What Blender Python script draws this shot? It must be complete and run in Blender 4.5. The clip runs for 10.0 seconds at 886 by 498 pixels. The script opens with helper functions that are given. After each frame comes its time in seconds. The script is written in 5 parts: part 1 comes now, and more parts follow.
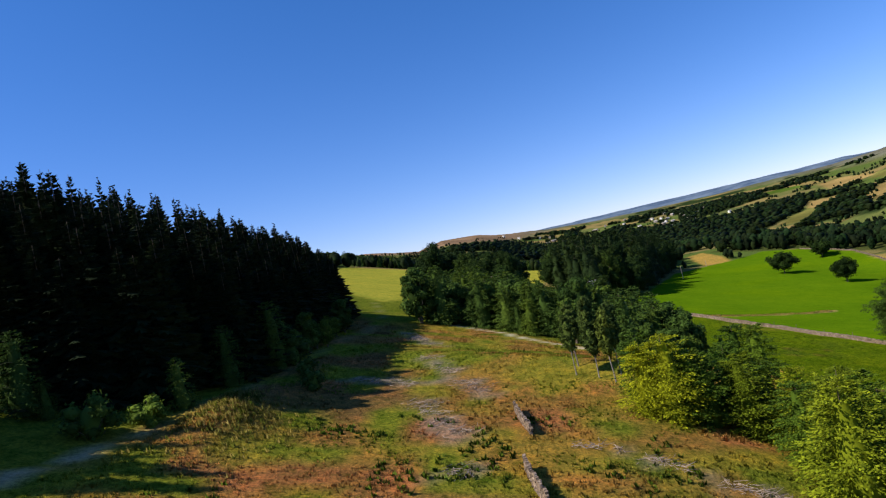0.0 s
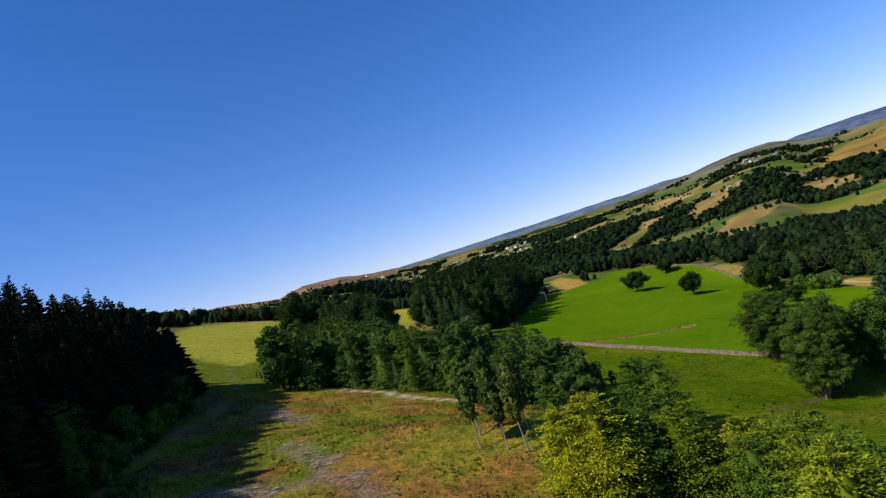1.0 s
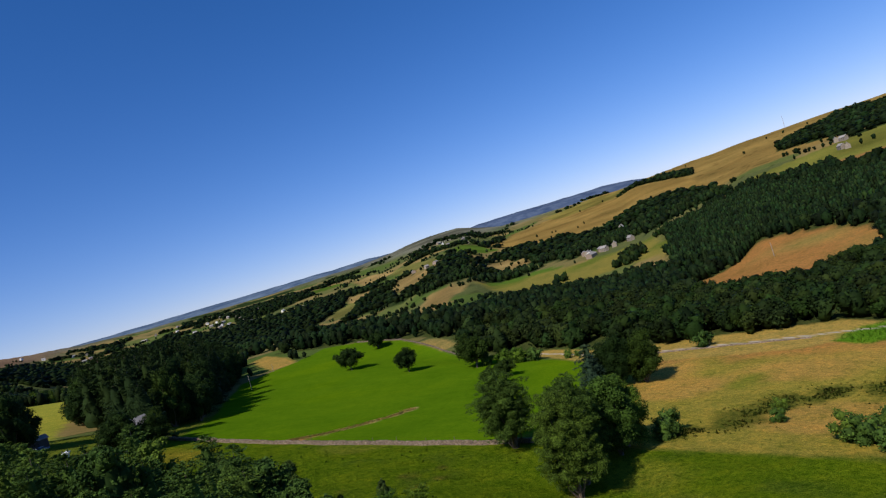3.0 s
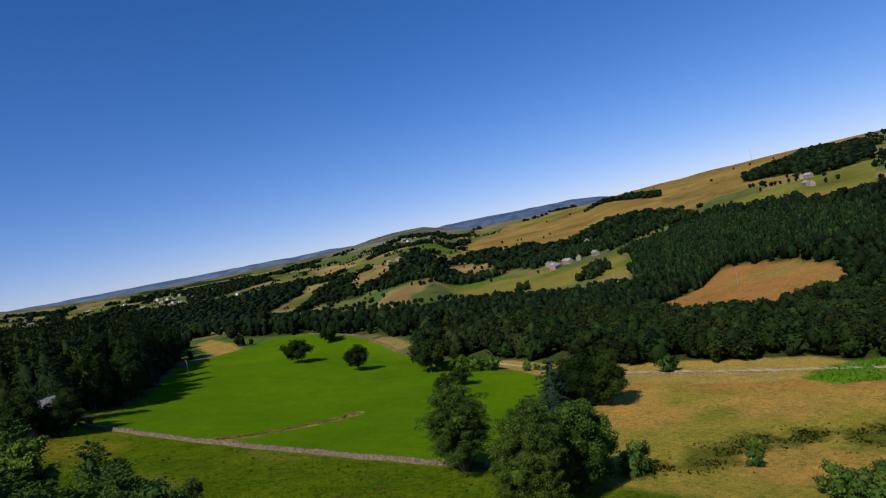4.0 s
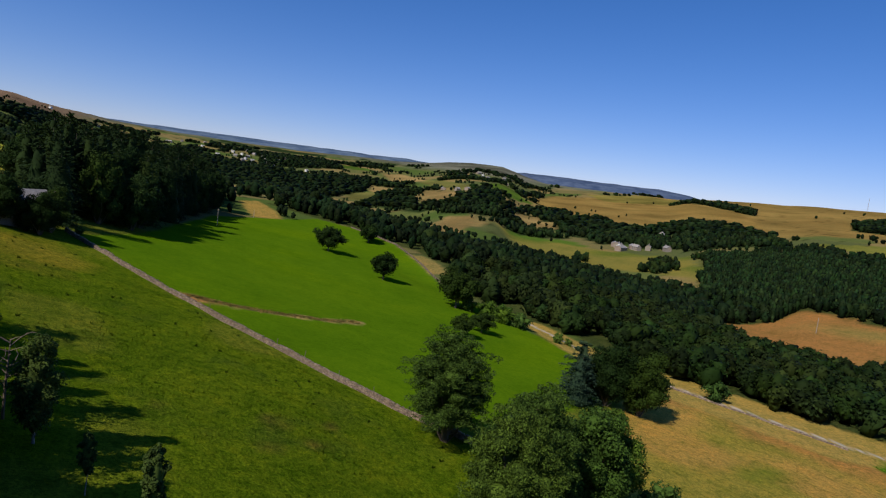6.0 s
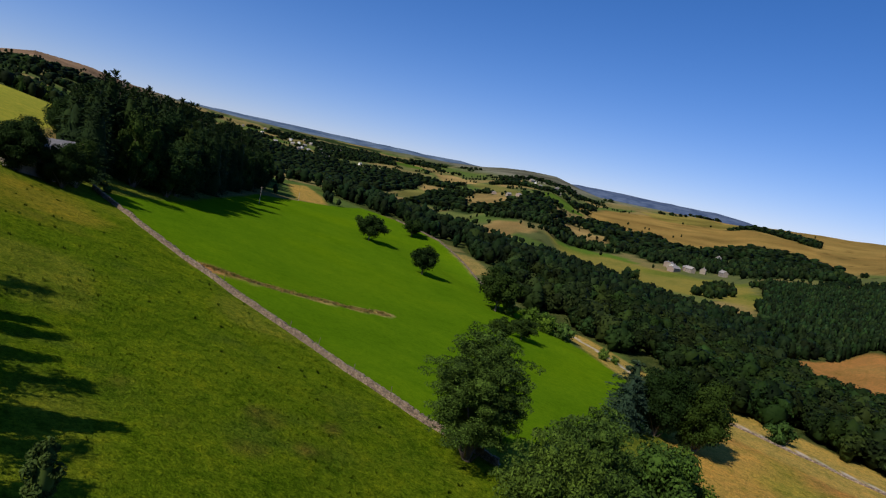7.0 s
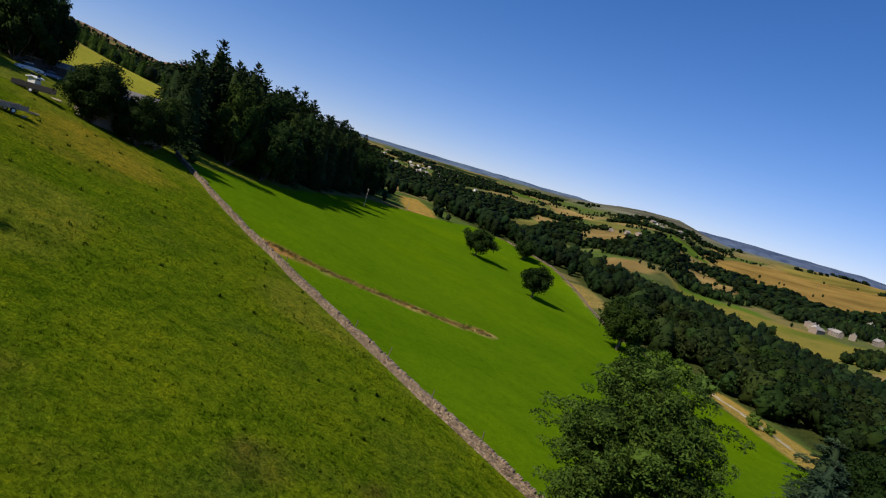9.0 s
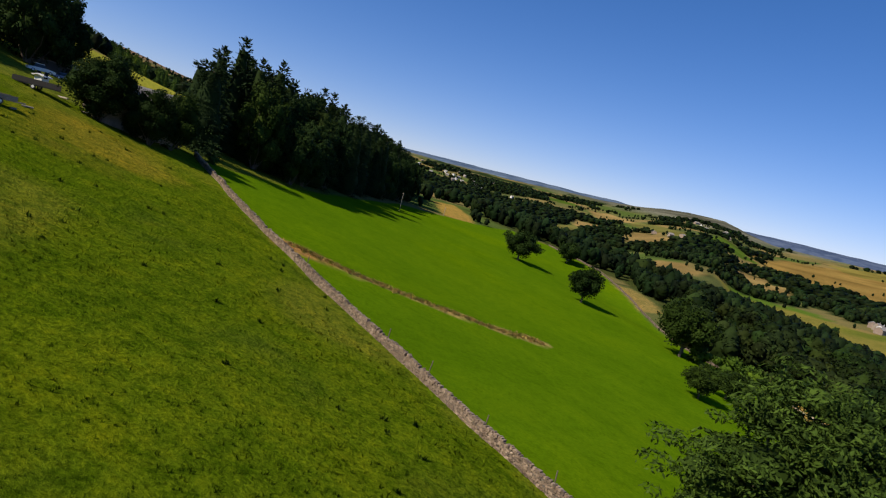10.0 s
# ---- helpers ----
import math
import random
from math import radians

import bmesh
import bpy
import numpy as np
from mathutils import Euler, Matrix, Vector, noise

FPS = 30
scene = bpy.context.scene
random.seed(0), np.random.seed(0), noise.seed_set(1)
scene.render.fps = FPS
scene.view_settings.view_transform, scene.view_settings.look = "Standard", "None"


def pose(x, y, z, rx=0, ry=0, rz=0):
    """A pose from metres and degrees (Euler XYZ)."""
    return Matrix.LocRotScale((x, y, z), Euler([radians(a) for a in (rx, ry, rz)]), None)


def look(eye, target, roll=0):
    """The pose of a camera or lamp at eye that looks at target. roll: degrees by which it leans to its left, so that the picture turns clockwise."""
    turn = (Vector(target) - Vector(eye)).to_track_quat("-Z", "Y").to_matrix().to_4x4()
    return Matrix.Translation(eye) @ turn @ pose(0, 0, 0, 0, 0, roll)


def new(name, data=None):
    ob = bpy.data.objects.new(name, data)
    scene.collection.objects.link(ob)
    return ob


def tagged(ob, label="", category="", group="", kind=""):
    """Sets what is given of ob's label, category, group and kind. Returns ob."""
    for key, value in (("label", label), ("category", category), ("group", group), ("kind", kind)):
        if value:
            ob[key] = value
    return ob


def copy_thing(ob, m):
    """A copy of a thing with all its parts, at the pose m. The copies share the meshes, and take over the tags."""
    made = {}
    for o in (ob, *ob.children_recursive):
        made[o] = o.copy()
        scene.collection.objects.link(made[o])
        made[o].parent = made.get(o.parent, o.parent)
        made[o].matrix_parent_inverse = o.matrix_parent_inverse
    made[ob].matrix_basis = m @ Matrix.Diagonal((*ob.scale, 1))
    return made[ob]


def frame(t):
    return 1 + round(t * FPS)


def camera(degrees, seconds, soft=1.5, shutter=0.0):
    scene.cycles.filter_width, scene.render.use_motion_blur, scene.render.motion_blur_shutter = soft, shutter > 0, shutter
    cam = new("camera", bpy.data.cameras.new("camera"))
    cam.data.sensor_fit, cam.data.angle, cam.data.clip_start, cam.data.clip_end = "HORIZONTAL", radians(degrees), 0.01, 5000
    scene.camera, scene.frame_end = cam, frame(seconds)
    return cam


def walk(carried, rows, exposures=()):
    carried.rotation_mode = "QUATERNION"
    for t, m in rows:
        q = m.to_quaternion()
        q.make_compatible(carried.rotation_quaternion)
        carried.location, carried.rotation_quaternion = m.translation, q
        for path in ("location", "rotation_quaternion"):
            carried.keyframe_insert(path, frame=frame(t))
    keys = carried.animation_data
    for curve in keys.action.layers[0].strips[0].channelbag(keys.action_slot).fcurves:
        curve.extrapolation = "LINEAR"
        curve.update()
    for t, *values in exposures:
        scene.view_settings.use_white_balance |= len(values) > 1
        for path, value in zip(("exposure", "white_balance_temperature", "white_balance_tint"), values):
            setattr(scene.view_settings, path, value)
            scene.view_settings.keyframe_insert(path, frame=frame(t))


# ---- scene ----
cam = camera(72.0, 10.0, soft=1.2)
# seconds, place in metres, turn in degrees
PATH = [
    (0.0, 0.000, 0.000, 26.000, 92.250, 12.456, 0.451),
    (0.5, 0.070, 7.827, 26.991, 93.069, 13.138, -4.825),
    (1.0, 0.720, 15.400, 27.994, 92.504, 17.451, -12.654),
    (1.5, 1.714, 22.823, 28.428, 91.421, 21.625, -22.654),
    (2.0, 4.045, 30.467, 28.468, 91.169, 22.811, -32.405),
    (2.5, 8.169, 38.482, 28.388, 91.146, 19.990, -37.897),
    (4.0, 22.576, 56.774, 27.578, 90.067, 11.468, -44.437),
    (4.5, 27.763, 61.747, 26.976, 89.525, 7.202, -44.920),
    (5.0, 33.175, 66.758, 25.929, 88.065, 1.729, -43.315),
    (5.5, 38.499, 71.489, 24.388, 85.677, -3.846, -40.619),
    (7.0, 53.351, 86.776, 18.407, 83.781, -12.045, -32.822),
    (7.5, 57.718, 93.053, 16.010, 83.928, -14.253, -29.919),
    (8.0, 61.672, 99.166, 13.730, 83.538, -15.527, -27.204),
    (8.5, 65.134, 105.149, 11.531, 83.418, -16.354, -24.517),
    (9.0, 68.218, 111.020, 9.621, 83.963, -16.513, -21.798),
    (9.5, 70.746, 117.156, 7.827, 84.199, -15.793, -19.653),
    (10.0, 72.907, 123.308, 6.151, 83.946, -14.463, -18.374),
]
walk(cam, [(t, pose(x, y, z, rx, ry, rz)) for t, x, y, z, rx, ry, rz in PATH], [(0.0, 0.48, 6800, 10), (1.0, 0.30, 6650, 10), (2.0, 0.05, 6500, 10), (3.0, -0.06, 6450, 10), (4.5, -0.17, 6450, 10), (5.5, -0.18, 6500, 10), (7.0, -0.12, 6600, 10), (8.5, -0.03, 6850, 10), (10.0, 0.08, 7200, 10)])

# ---- world and sun ----
SUN_AZ, SUN_EL = -104.0, 45.0          # compass angle from +y towards +x, height
world = bpy.data.worlds.new("sky")
scene.world = world
world.use_nodes = True
wn = world.node_tree.nodes
sky = wn.new("ShaderNodeTexSky")
sky.sky_type, sky.sun_disc = "NISHITA", False
sky.sun_elevation, sky.sun_rotation = radians(SUN_EL), radians(SUN_AZ)
sky.altitude, sky.air_density, sky.dust_density, sky.ozone_density = 300, 0.88, 0.20, 3.5
deep = wn.new("ShaderNodeHueSaturation")
deep.inputs["Saturation"].default_value = 1.31
cool = wn.new("ShaderNodeMix")
cool.data_type, cool.blend_type, cool.inputs[0].default_value, cool.inputs[7].default_value = "RGBA", "MULTIPLY", 1.0, (0.117, 0.107, 0.148, 1)
rich = wn.new("ShaderNodeGamma")
rich.inputs[1].default_value = 0.90
wn["Background"].inputs[1].default_value = 0.83
world.node_tree.links.new(sky.outputs[0], deep.inputs["Color"])
world.node_tree.links.new(deep.outputs[0], cool.inputs[6])
world.node_tree.links.new(cool.outputs[2], rich.inputs[0])
world.node_tree.links.new(rich.outputs[0], wn["Background"].inputs[0])
sun = new("sun", bpy.data.lights.new("sun", "SUN"))
sun.data.energy, sun.data.angle, sun.data.color = 5.0, radians(0.55), (1.0, 0.94, 0.84)
sun_dir = Vector((math.sin(radians(SUN_AZ)) * math.cos(radians(SUN_EL)), math.cos(radians(SUN_AZ)) * math.cos(radians(SUN_EL)), math.sin(radians(SUN_EL))))
sun.matrix_world = look(sun_dir * 300, (0, 0, 0))

# ---- arithmetic of the land ----
rng = np.random.default_rng(7)


def lattice(ix, iy, seed):
    n = (ix.astype(np.int64) * 374761393 + iy.astype(np.int64) * 668265263 + seed * 982451653) & 0x7FFFFFFF
    n = ((n ^ (n >> 13)) * 1274126177) & 0x7FFFFFFF
    return ((n ^ (n >> 16)) & 0xFFFF) / 65535.0


def vnoise(x, y, size, seed=0):
    """Smooth noise from 0 to 1 with features of that size."""
    x, y = np.asarray(x, float) / size, np.asarray(y, float) / size
    ix, iy = np.floor(x), np.floor(y)
    u, v = x - ix, y - iy
    u, v = u * u * (3 - 2 * u), v * v * (3 - 2 * v)
    a, b = lattice(ix, iy, seed), lattice(ix + 1, iy, seed)
    c, d = lattice(ix, iy + 1, seed), lattice(ix + 1, iy + 1, seed)
    return (a * (1 - u) + b * u) * (1 - v) + (c * (1 - u) + d * u) * v


def smax(a, b, k):
    return 0.5 * (a + b + np.sqrt((a - b) ** 2 + k * k))


# skyline: compass angle, distance of the crest, its height in degrees over the valley
CREST = np.array([(-180, 2500, 2.2), (-60, 1500, 4.0), (-15, 1500, 3.6), (-9, 1700, 3.4), (-3.4, 2100, 2.6), (-1, 2300, 3.15), (2.5, 2500, 2.95), (5.9, 2700, 2.25),
                  (9, 2900, 1.9), (14, 2950, 1.7), (26, 3000, 1.7), (33, 3000, 1.8), (36, 3000, 2.05), (38, 3000, 2.35), (40, 3000, 2.55), (43, 3000, 2.55), (45, 2900, 1.95), (47, 2800, 1.5), (53.7, 2600, 1.4),
                  (57.6, 2500, 1.5), (60, 2300, 1.75), (64.7, 2300, 1.95), (67, 2300, 2.05), (69.3, 2250, 2.25), (74, 2250, 2.36), (80, 2200, 2.4), (120, 2300, 2.4), (180, 2500, 2.2)])


def land(x, y):
    """Height of the ground: a hillside that falls to a valley floor, a far side that climbs to moorland crests."""
    x, y = np.asarray(x, float), np.asarray(y, float)
    u, v = np.clip(x, -150, 300) / 100, np.clip(y, -150, 560) / 100
    n = 5.976 + 4.039 * v - 0.065 * v * v - 32.357 * u + 1.406 * u * v + 4.509 * u * u
    n = n - 0.12 * np.maximum(x - 300, 0) + 0.10 * np.maximum(-150 - x, 0)
    n = n + 3.2 * np.exp(-((x - 18) / 22) ** 2 - ((y - 72) / 30) ** 2) - 2.6 * np.exp(-((x - 88) / 14) ** 2 - ((y - 116) / 24) ** 2)
    n = n + 1.7 * np.exp(-((x + 24.5) / 3.2) ** 2 - ((y - 62) / 9) ** 2) + 0.9 * np.exp(-((x + 21) / 2.5) ** 2 - ((y - 86) / 14) ** 2)
    n = n - 5.0 * np.exp(-((x - 236) / 25) ** 2 - ((y - 310) / 75) ** 2)
    e = -50 + 0.078 * (np.minimum(x, 1900) - 480) - 0.012 * (np.minimum(y, 2500) - 300)
    h = smax(n, e, 6)
    dx, dy = x - 40, y - 70
    r, az = np.hypot(dx, dy), np.degrees(np.arctan2(dx, dy))
    d, el = np.interp(az, CREST[:, 0], CREST[:, 1]), np.interp(az, CREST[:, 0], CREST[:, 2])
    top = 26 + d * np.tan(np.radians(el))
    ramp = np.where(r < d, top - (d - r) * 0.085, top - (r - d) * 0.03)
    far = np.clip((r - 500) / 1500, 0, 1)
    roll = (vnoise(x, y, 260, 3) - 0.5) * 9 * far + (vnoise(x, y, 90, 4) - 0.5) * 3 * far
    near = (vnoise(x, y, 7, 5) - 0.5) * 0.35 + (vnoise(x, y, 2.6, 6) - 0.5) * 0.12
    return smax(h, ramp, 10) - 1.0 + roll + near


def inside(x, y, poly):
    x, y = np.asarray(x, float), np.asarray(y, float)
    c = np.zeros(x.shape, bool)
    for (x0, y0), (x1, y1) in zip(poly, poly[1:] + poly[:1]):
        c ^= ((y0 > y) != (y1 > y)) & (x < (x1 - x0) * (y - y0) / (y1 - y0 + 1e-9) + x0)
    return c


def off_line(x, y, line):
    """Distance to a line of points."""
    x, y = np.asarray(x, float), np.asarray(y, float)
    best = np.full(x.shape, 1e9)
    for (x0, y0), (x1, y1) in zip(line, line[1:]):
        dx, dy = x1 - x0, y1 - y0
        t = np.clip(((x - x0) * dx + (y - y0) * dy) / (dx * dx + dy * dy), 0, 1)
        best = np.minimum(best, np.hypot(x - x0 - t * dx, y - y0 - t * dy))
    return best


def cover(x, y, poly, soft=1.5):
    """1 inside a field, 0 outside, with an uneven soft edge."""
    x, y = np.asarray(x, float), np.asarray(y, float)
    xs, ys = [p[0] for p in poly], [p[1] for p in poly]
    out = np.zeros(x.shape)
    m = (x > min(xs) - 9) & (x < max(xs) + 9) & (y > min(ys) - 9) & (y < max(ys) + 9)
    d = off_line(x[m], y[m], poly + poly[:1]) * np.where(inside(x[m], y[m], poly), 1, -1)
    d = d + (vnoise(x[m], y[m], 4, 11) - 0.5) * soft
    out[m] = np.clip(d / soft + 0.5, 0, 1)
    return out


# ---- the plan ----
HEATH = [(-75, -40), (-46, 20), (-36, 40), (-30, 54), (-25, 75), (-24, 150), (-14, 141), (2, 144), (11, 134), (24, 118), (34, 97), (38, 80), (42, 60), (47, 40), (46, -40)]
PASTURE = [(47, 40), (42, 60), (38, 80), (34, 97), (40, 110), (42, 126), (38, 150), (36, 165), (25, 178), (18, 205), (20, 236), (34, 243), (44, 247), (63.5, 263), (70, 240.5), (74.8, 223), (79.3, 209.5), (85, 192), (94, 169.5), (101.6, 152), (108, 140), (112, 122), (117, 77), (112, -40), (46, -40)]
LUSH = [(65, 261), (70.6, 240.5), (75.3, 223), (79.8, 209.5), (85.6, 192), (94.6, 169.5), (102.3, 152), (112, 149), (150, 160), (185, 172), (207, 184), (211, 215), (223, 252), (228, 275), (239, 318), (253, 361), (266, 410), (262, 461), (248, 487), (212, 462), (184, 446), (150, 415), (115, 348), (92, 298), (72, 266)]
TAWNY = [(112, 122), (118, 90), (130, 60), (240, 20), (258, 100), (242, 145), (231, 175), (226, 184), (200, 176), (183, 168), (150, 145)]
LANE = [(256, 104), (251, 120), (245, 132), (240, 145), (234.5, 161), (228.5, 175), (225, 184), (222, 212), (230, 235), (235, 252)]
MARGIN = [(247, 340), (253, 361), (258, 380), (267, 376), (264, 354), (256, 338)]
GOLD = [(186, 449), (210, 460), (222, 500), (228, 552), (206, 535)]
MIXED = [(56, 262), (66, 268), (84, 290), (112, 350), (145, 418), (170, 466), (186, 540), (150, 570), (90, 480), (46, 345), (48, 290)]
UPLAND = [(-60, 250), (-22, 196), (5, 262), (40, 300), (46, 340), (70, 440), (95, 520), (122, 610), (60, 640), (0, 560), (-80, 480)]
TAN_HILL = [(1080, 520), (1250, 350), (1500, 330), (2500, 480), (2600, 1000), (2150, 1450), (1600, 1500), (1443, 1398), (1300, 700), (1190, 974)]
BROWN = [(352, 212), (368, 168), (405, 140), (470, 160), (515, 205), (522, 258), (440, 275), (380, 262)]
FARM_FIELD = [(678, 753), (721, 663), (728, 584), (767, 488), (700, 434), (690, 384), (614, 390), (638, 444), (534, 510), (586, 560)]
PLANTATION = [(795, 481), (851, 400), (753, 253), (699, 176), (543, 150), (530, 260), (492, 262), (571, 360)]
# far fields with their colours, and far woods
HAY, MEADOW, GRAZED = (0.30, 0.21, 0.08), (0.085, 0.145, 0.02), (0.165, 0.16, 0.045)
FAR_FIELDS = [([(1313, 1327), (1675, 1445), (1780, 1151), (1609, 841), (1194, 588), (1330, 763), (1129, 865), (1186, 1026)], (0.27, 0.175, 0.05)),
              ([(1888, 1564), (2131, 1490), (2064, 1252), (1794, 1182), (1716, 1376)], (0.20, 0.165, 0.04)),
              ([(954, 456), (1084, 363), (1225, 262), (897, 209), (892, 289), (952, 369)], (0.17, 0.17, 0.035)),
              ([(885, 287), (885, 207), (830, 198), (798, 234), (811, 268)], (0.29, 0.16, 0.055)),
              ([(1443, 1398), (1793, 1477), (1313, 671), (1191, 974)], (0.26, 0.17, 0.05)),
              ([(1175, 1897), (1249, 1861), (1116, 1544), (1011, 1564)], HAY), ([(1076, 2095), (1188, 1988), (1148, 1921), (1039, 1961)], MEADOW),
              ([(1163, 1609), (1040, 1224), (961, 1194), (1053, 1483)], GRAZED), ([(957, 1348), (927, 1172), (802, 1007), (753, 1006), (796, 1112)], HAY),
              ([(883, 1474), (944, 1420), (892, 1341), (806, 1344)], HAY), ([(739, 1347), (831, 1334), (715, 1193), (663, 1196)], GRAZED),
              ([(300, 520), (618, 938), (560, 830), (350, 518), (305, 483)], HAY), ([(641, 835), (659, 780), (629, 745), (424, 560), (480, 660)], HAY),
              ([(1132, 1332), (1272, 1343), (1217, 1199), (1075, 1158)], MEADOW), ([(950, 990), (1037, 973), (869, 805), (852, 875)], HAY),
              ([(718, 766), (763, 676), (715, 595), (675, 631), (663, 709)], MEADOW), ([(663, 621), (723, 545), (689, 504), (566, 509)], GRAZED)]
FARMS = [(785, 610), (775, 590), (795, 566), (808, 545), (755, 578), (735, 560), (760, 545), (770, 520), (978, 664), (960, 640), (999, 303), (975, 290), (1124, 339), (1095, 325), (957, 1164), (930, 1140), (1300, 1395), (1330, 1520)]
FAR_WOODS = [[(1307, 494), (1478, 551), (1938, 523), (1765, 349), (1213, 260)],
             [(1733, 1143), (1779, 1107), (1738, 1001), (1534, 776), (1715, 861), (1862, 1005), (1877, 1176)],
             [(930, 857), (1114, 925), (1028, 737), (1222, 806), (1242, 716), (1169, 613), (959, 444), (934, 471), (908, 507), (813, 505), (751, 601)],
             [(889, 2280), (1150, 2301), (1040, 1923), (727, 1855)], [(790, 1615), (900, 1537), (800, 1360), (650, 1230), (572, 1164)],
             [(430, 1150), (600, 1180), (800, 1640), (727, 1870), (500, 1700)], [(938, 1423), (940, 1340), (849, 1230), (825, 1280)], [(752, 962), (840, 913), (757, 823), (690, 838)], [(993, 1169), (1064, 1168), (920, 1020), (860, 1010)],
             [(1061, 1038), (1126, 940), (1037, 892), (951, 914)], [(949, 885), (1016, 794), (838, 666), (820, 744)]]
BRACKEN = [(233, 124), (230, 112), (238, 101), (270, 106), (255, 121)]
DITCH = [(82, 211), (92, 209.5), (104, 210), (117, 212.3), (129, 216)]
RUTS = [(36, 232), (41, 212), (46, 195), (54, 179), (58, 159), (60.5, 146), (60, 130)]
WALL = [(64.5, 260), (70.3, 240.5), (75, 223), (79.5, 209.5), (85.3, 192), (89.5, 181), (94.3, 169.5), (98, 160), (102, 152), (107, 143)]
TRACK = [(-52, 14), (-36, 36), (-32, 47), (-30, 54), (-26, 70), (-24, 84), (-20.5, 104), (-18, 125), (-17, 145), (-24, 190)]
FOOTPATH = [(-6, 150), (0, 144), (9, 134), (14, 124), (22, 116)]
VALLEY_WOOD = [(242, 60), (256, 130), (240, 165), (234, 190), (238, 212), (243, 232), (242, 250), (236, 268), (240, 285), (249, 318), (268, 358), (271, 390), (268, 412), (263, 463), (249, 490), (232, 545), (262, 560), (298, 472), (330, 452), (380, 448), (460, 460), (500, 452), (500, 405), (555, 402), (545, 358), (545, 330), (600, 380), (760, 465), (900, 430), (850, 250), (720, 60)]
WEST_WOOD = [(-46, 58), (-38, 60), (-32, 66), (-28.5, 78), (-26, 100), (-26.5, 152), (-60, 165), (-110, 150), (-120, 95), (-62, 64)]
BIRCH_WOOD = [(-9, 142), (1, 147), (12, 137), (25, 121), (35, 99), (41, 110), (43, 126), (39, 150), (36, 165), (25, 178), (18, 205), (19, 232), (10, 240), (-3, 190)]

RUSTY = [(-12, 90, 5, 3), (-16, 79, 3, 3), (-6, 62, 7, 3), (-22, 46, 6, 4), (-8, 50, 8, 3), (-12, 113, 3, 5), (7, 64, 4, 4), (26, 62, 4, 2), (-2, 45, 9, 3)]
BRASH_ROWS = [([(-11, 124), (-5, 108)], 2.0), ([(-6, 94), (-2.5, 85), (1, 74)], 2.0), ([(-15, 81), (-6, 79)], 2.4), ([(-6.5, 71), (-2, 60)], 2.2),
              ([(8, 57.5), (12.5, 57)], 1.2), ([(13.5, 55.5), (17.5, 53)], 1.2), ([(18.5, 51), (23, 49)], 1.3), ([(-5.5, 51), (-1.5, 52)], 1.3)]

TUSSOCKS = [(157, 111, 13, 4.5), (139, 113, 13, 6), (168, 104, 10, 4), (126, 119, 7, 4), (176, 92, 16, 6)]
GREEN_LUSH, GREEN_PASTURE = (0.074, 0.145, 0.004), (0.094, 0.143, 0.006)
STRAW, RUST, STONE_DUST = (0.37, 0.235, 0.055), (0.31, 0.135, 0.052), (0.42, 0.38, 0.33)


def cells(x, y, size, seed):
    """Fields on the far land: number of the nearest field and distance to its hedge."""
    xr, yr = x * 0.94 + y * 0.34, (-x * 0.34 + y * 0.94) * 1.35
    cx, cy = np.floor(xr / size), np.floor(yr / size)
    f1, f2, who = np.full(x.shape, 1e9), np.full(x.shape, 1e9), np.zeros(x.shape)
    for i in (-1, 0, 1):
        for j in (-1, 0, 1):
            px, py = (cx + i + 0.15 + 0.7 * lattice(cx + i, cy + j, seed)) * size, (cy + j + 0.15 + 0.7 * lattice(cx + i, cy + j, seed + 1)) * size
            d = np.hypot(xr - px, yr - py)
            near = d < f1
            f2 = np.where(near, f1, np.minimum(f2, d))
            who = np.where(near, lattice(cx + i, cy + j, seed + 2), who)
            f1 = np.where(near, d, f1)
    return who, f2 - f1


def far_wood(x, y):
    """Where the far land is wooded."""
    r, az = np.hypot(x - 40, y - 70), np.degrees(np.arctan2(x - 40, y - 70))
    w = vnoise(x, y, 150, 51) * 0.55 + vnoise(x, y, 52, 52) * 0.45
    m = (w > np.interp(az, (-25, 0, 10, 42, 52, 95), (0.52, 0.53, 0.53, 0.60, 0.60, 0.62))) & ~inside(x, y, TAN_HILL) & (land(x, y) < np.where(az < 8, 78, 106))
    for poly, _ in FAR_FIELDS:
        m &= ~inside(x, y, poly)
    for poly in FAR_WOODS:
        m |= inside(x, y, poly)
    for hx, hy in FARMS:
        m &= np.hypot(x - hx, y - hy) > 26
    return m & (r > 400)


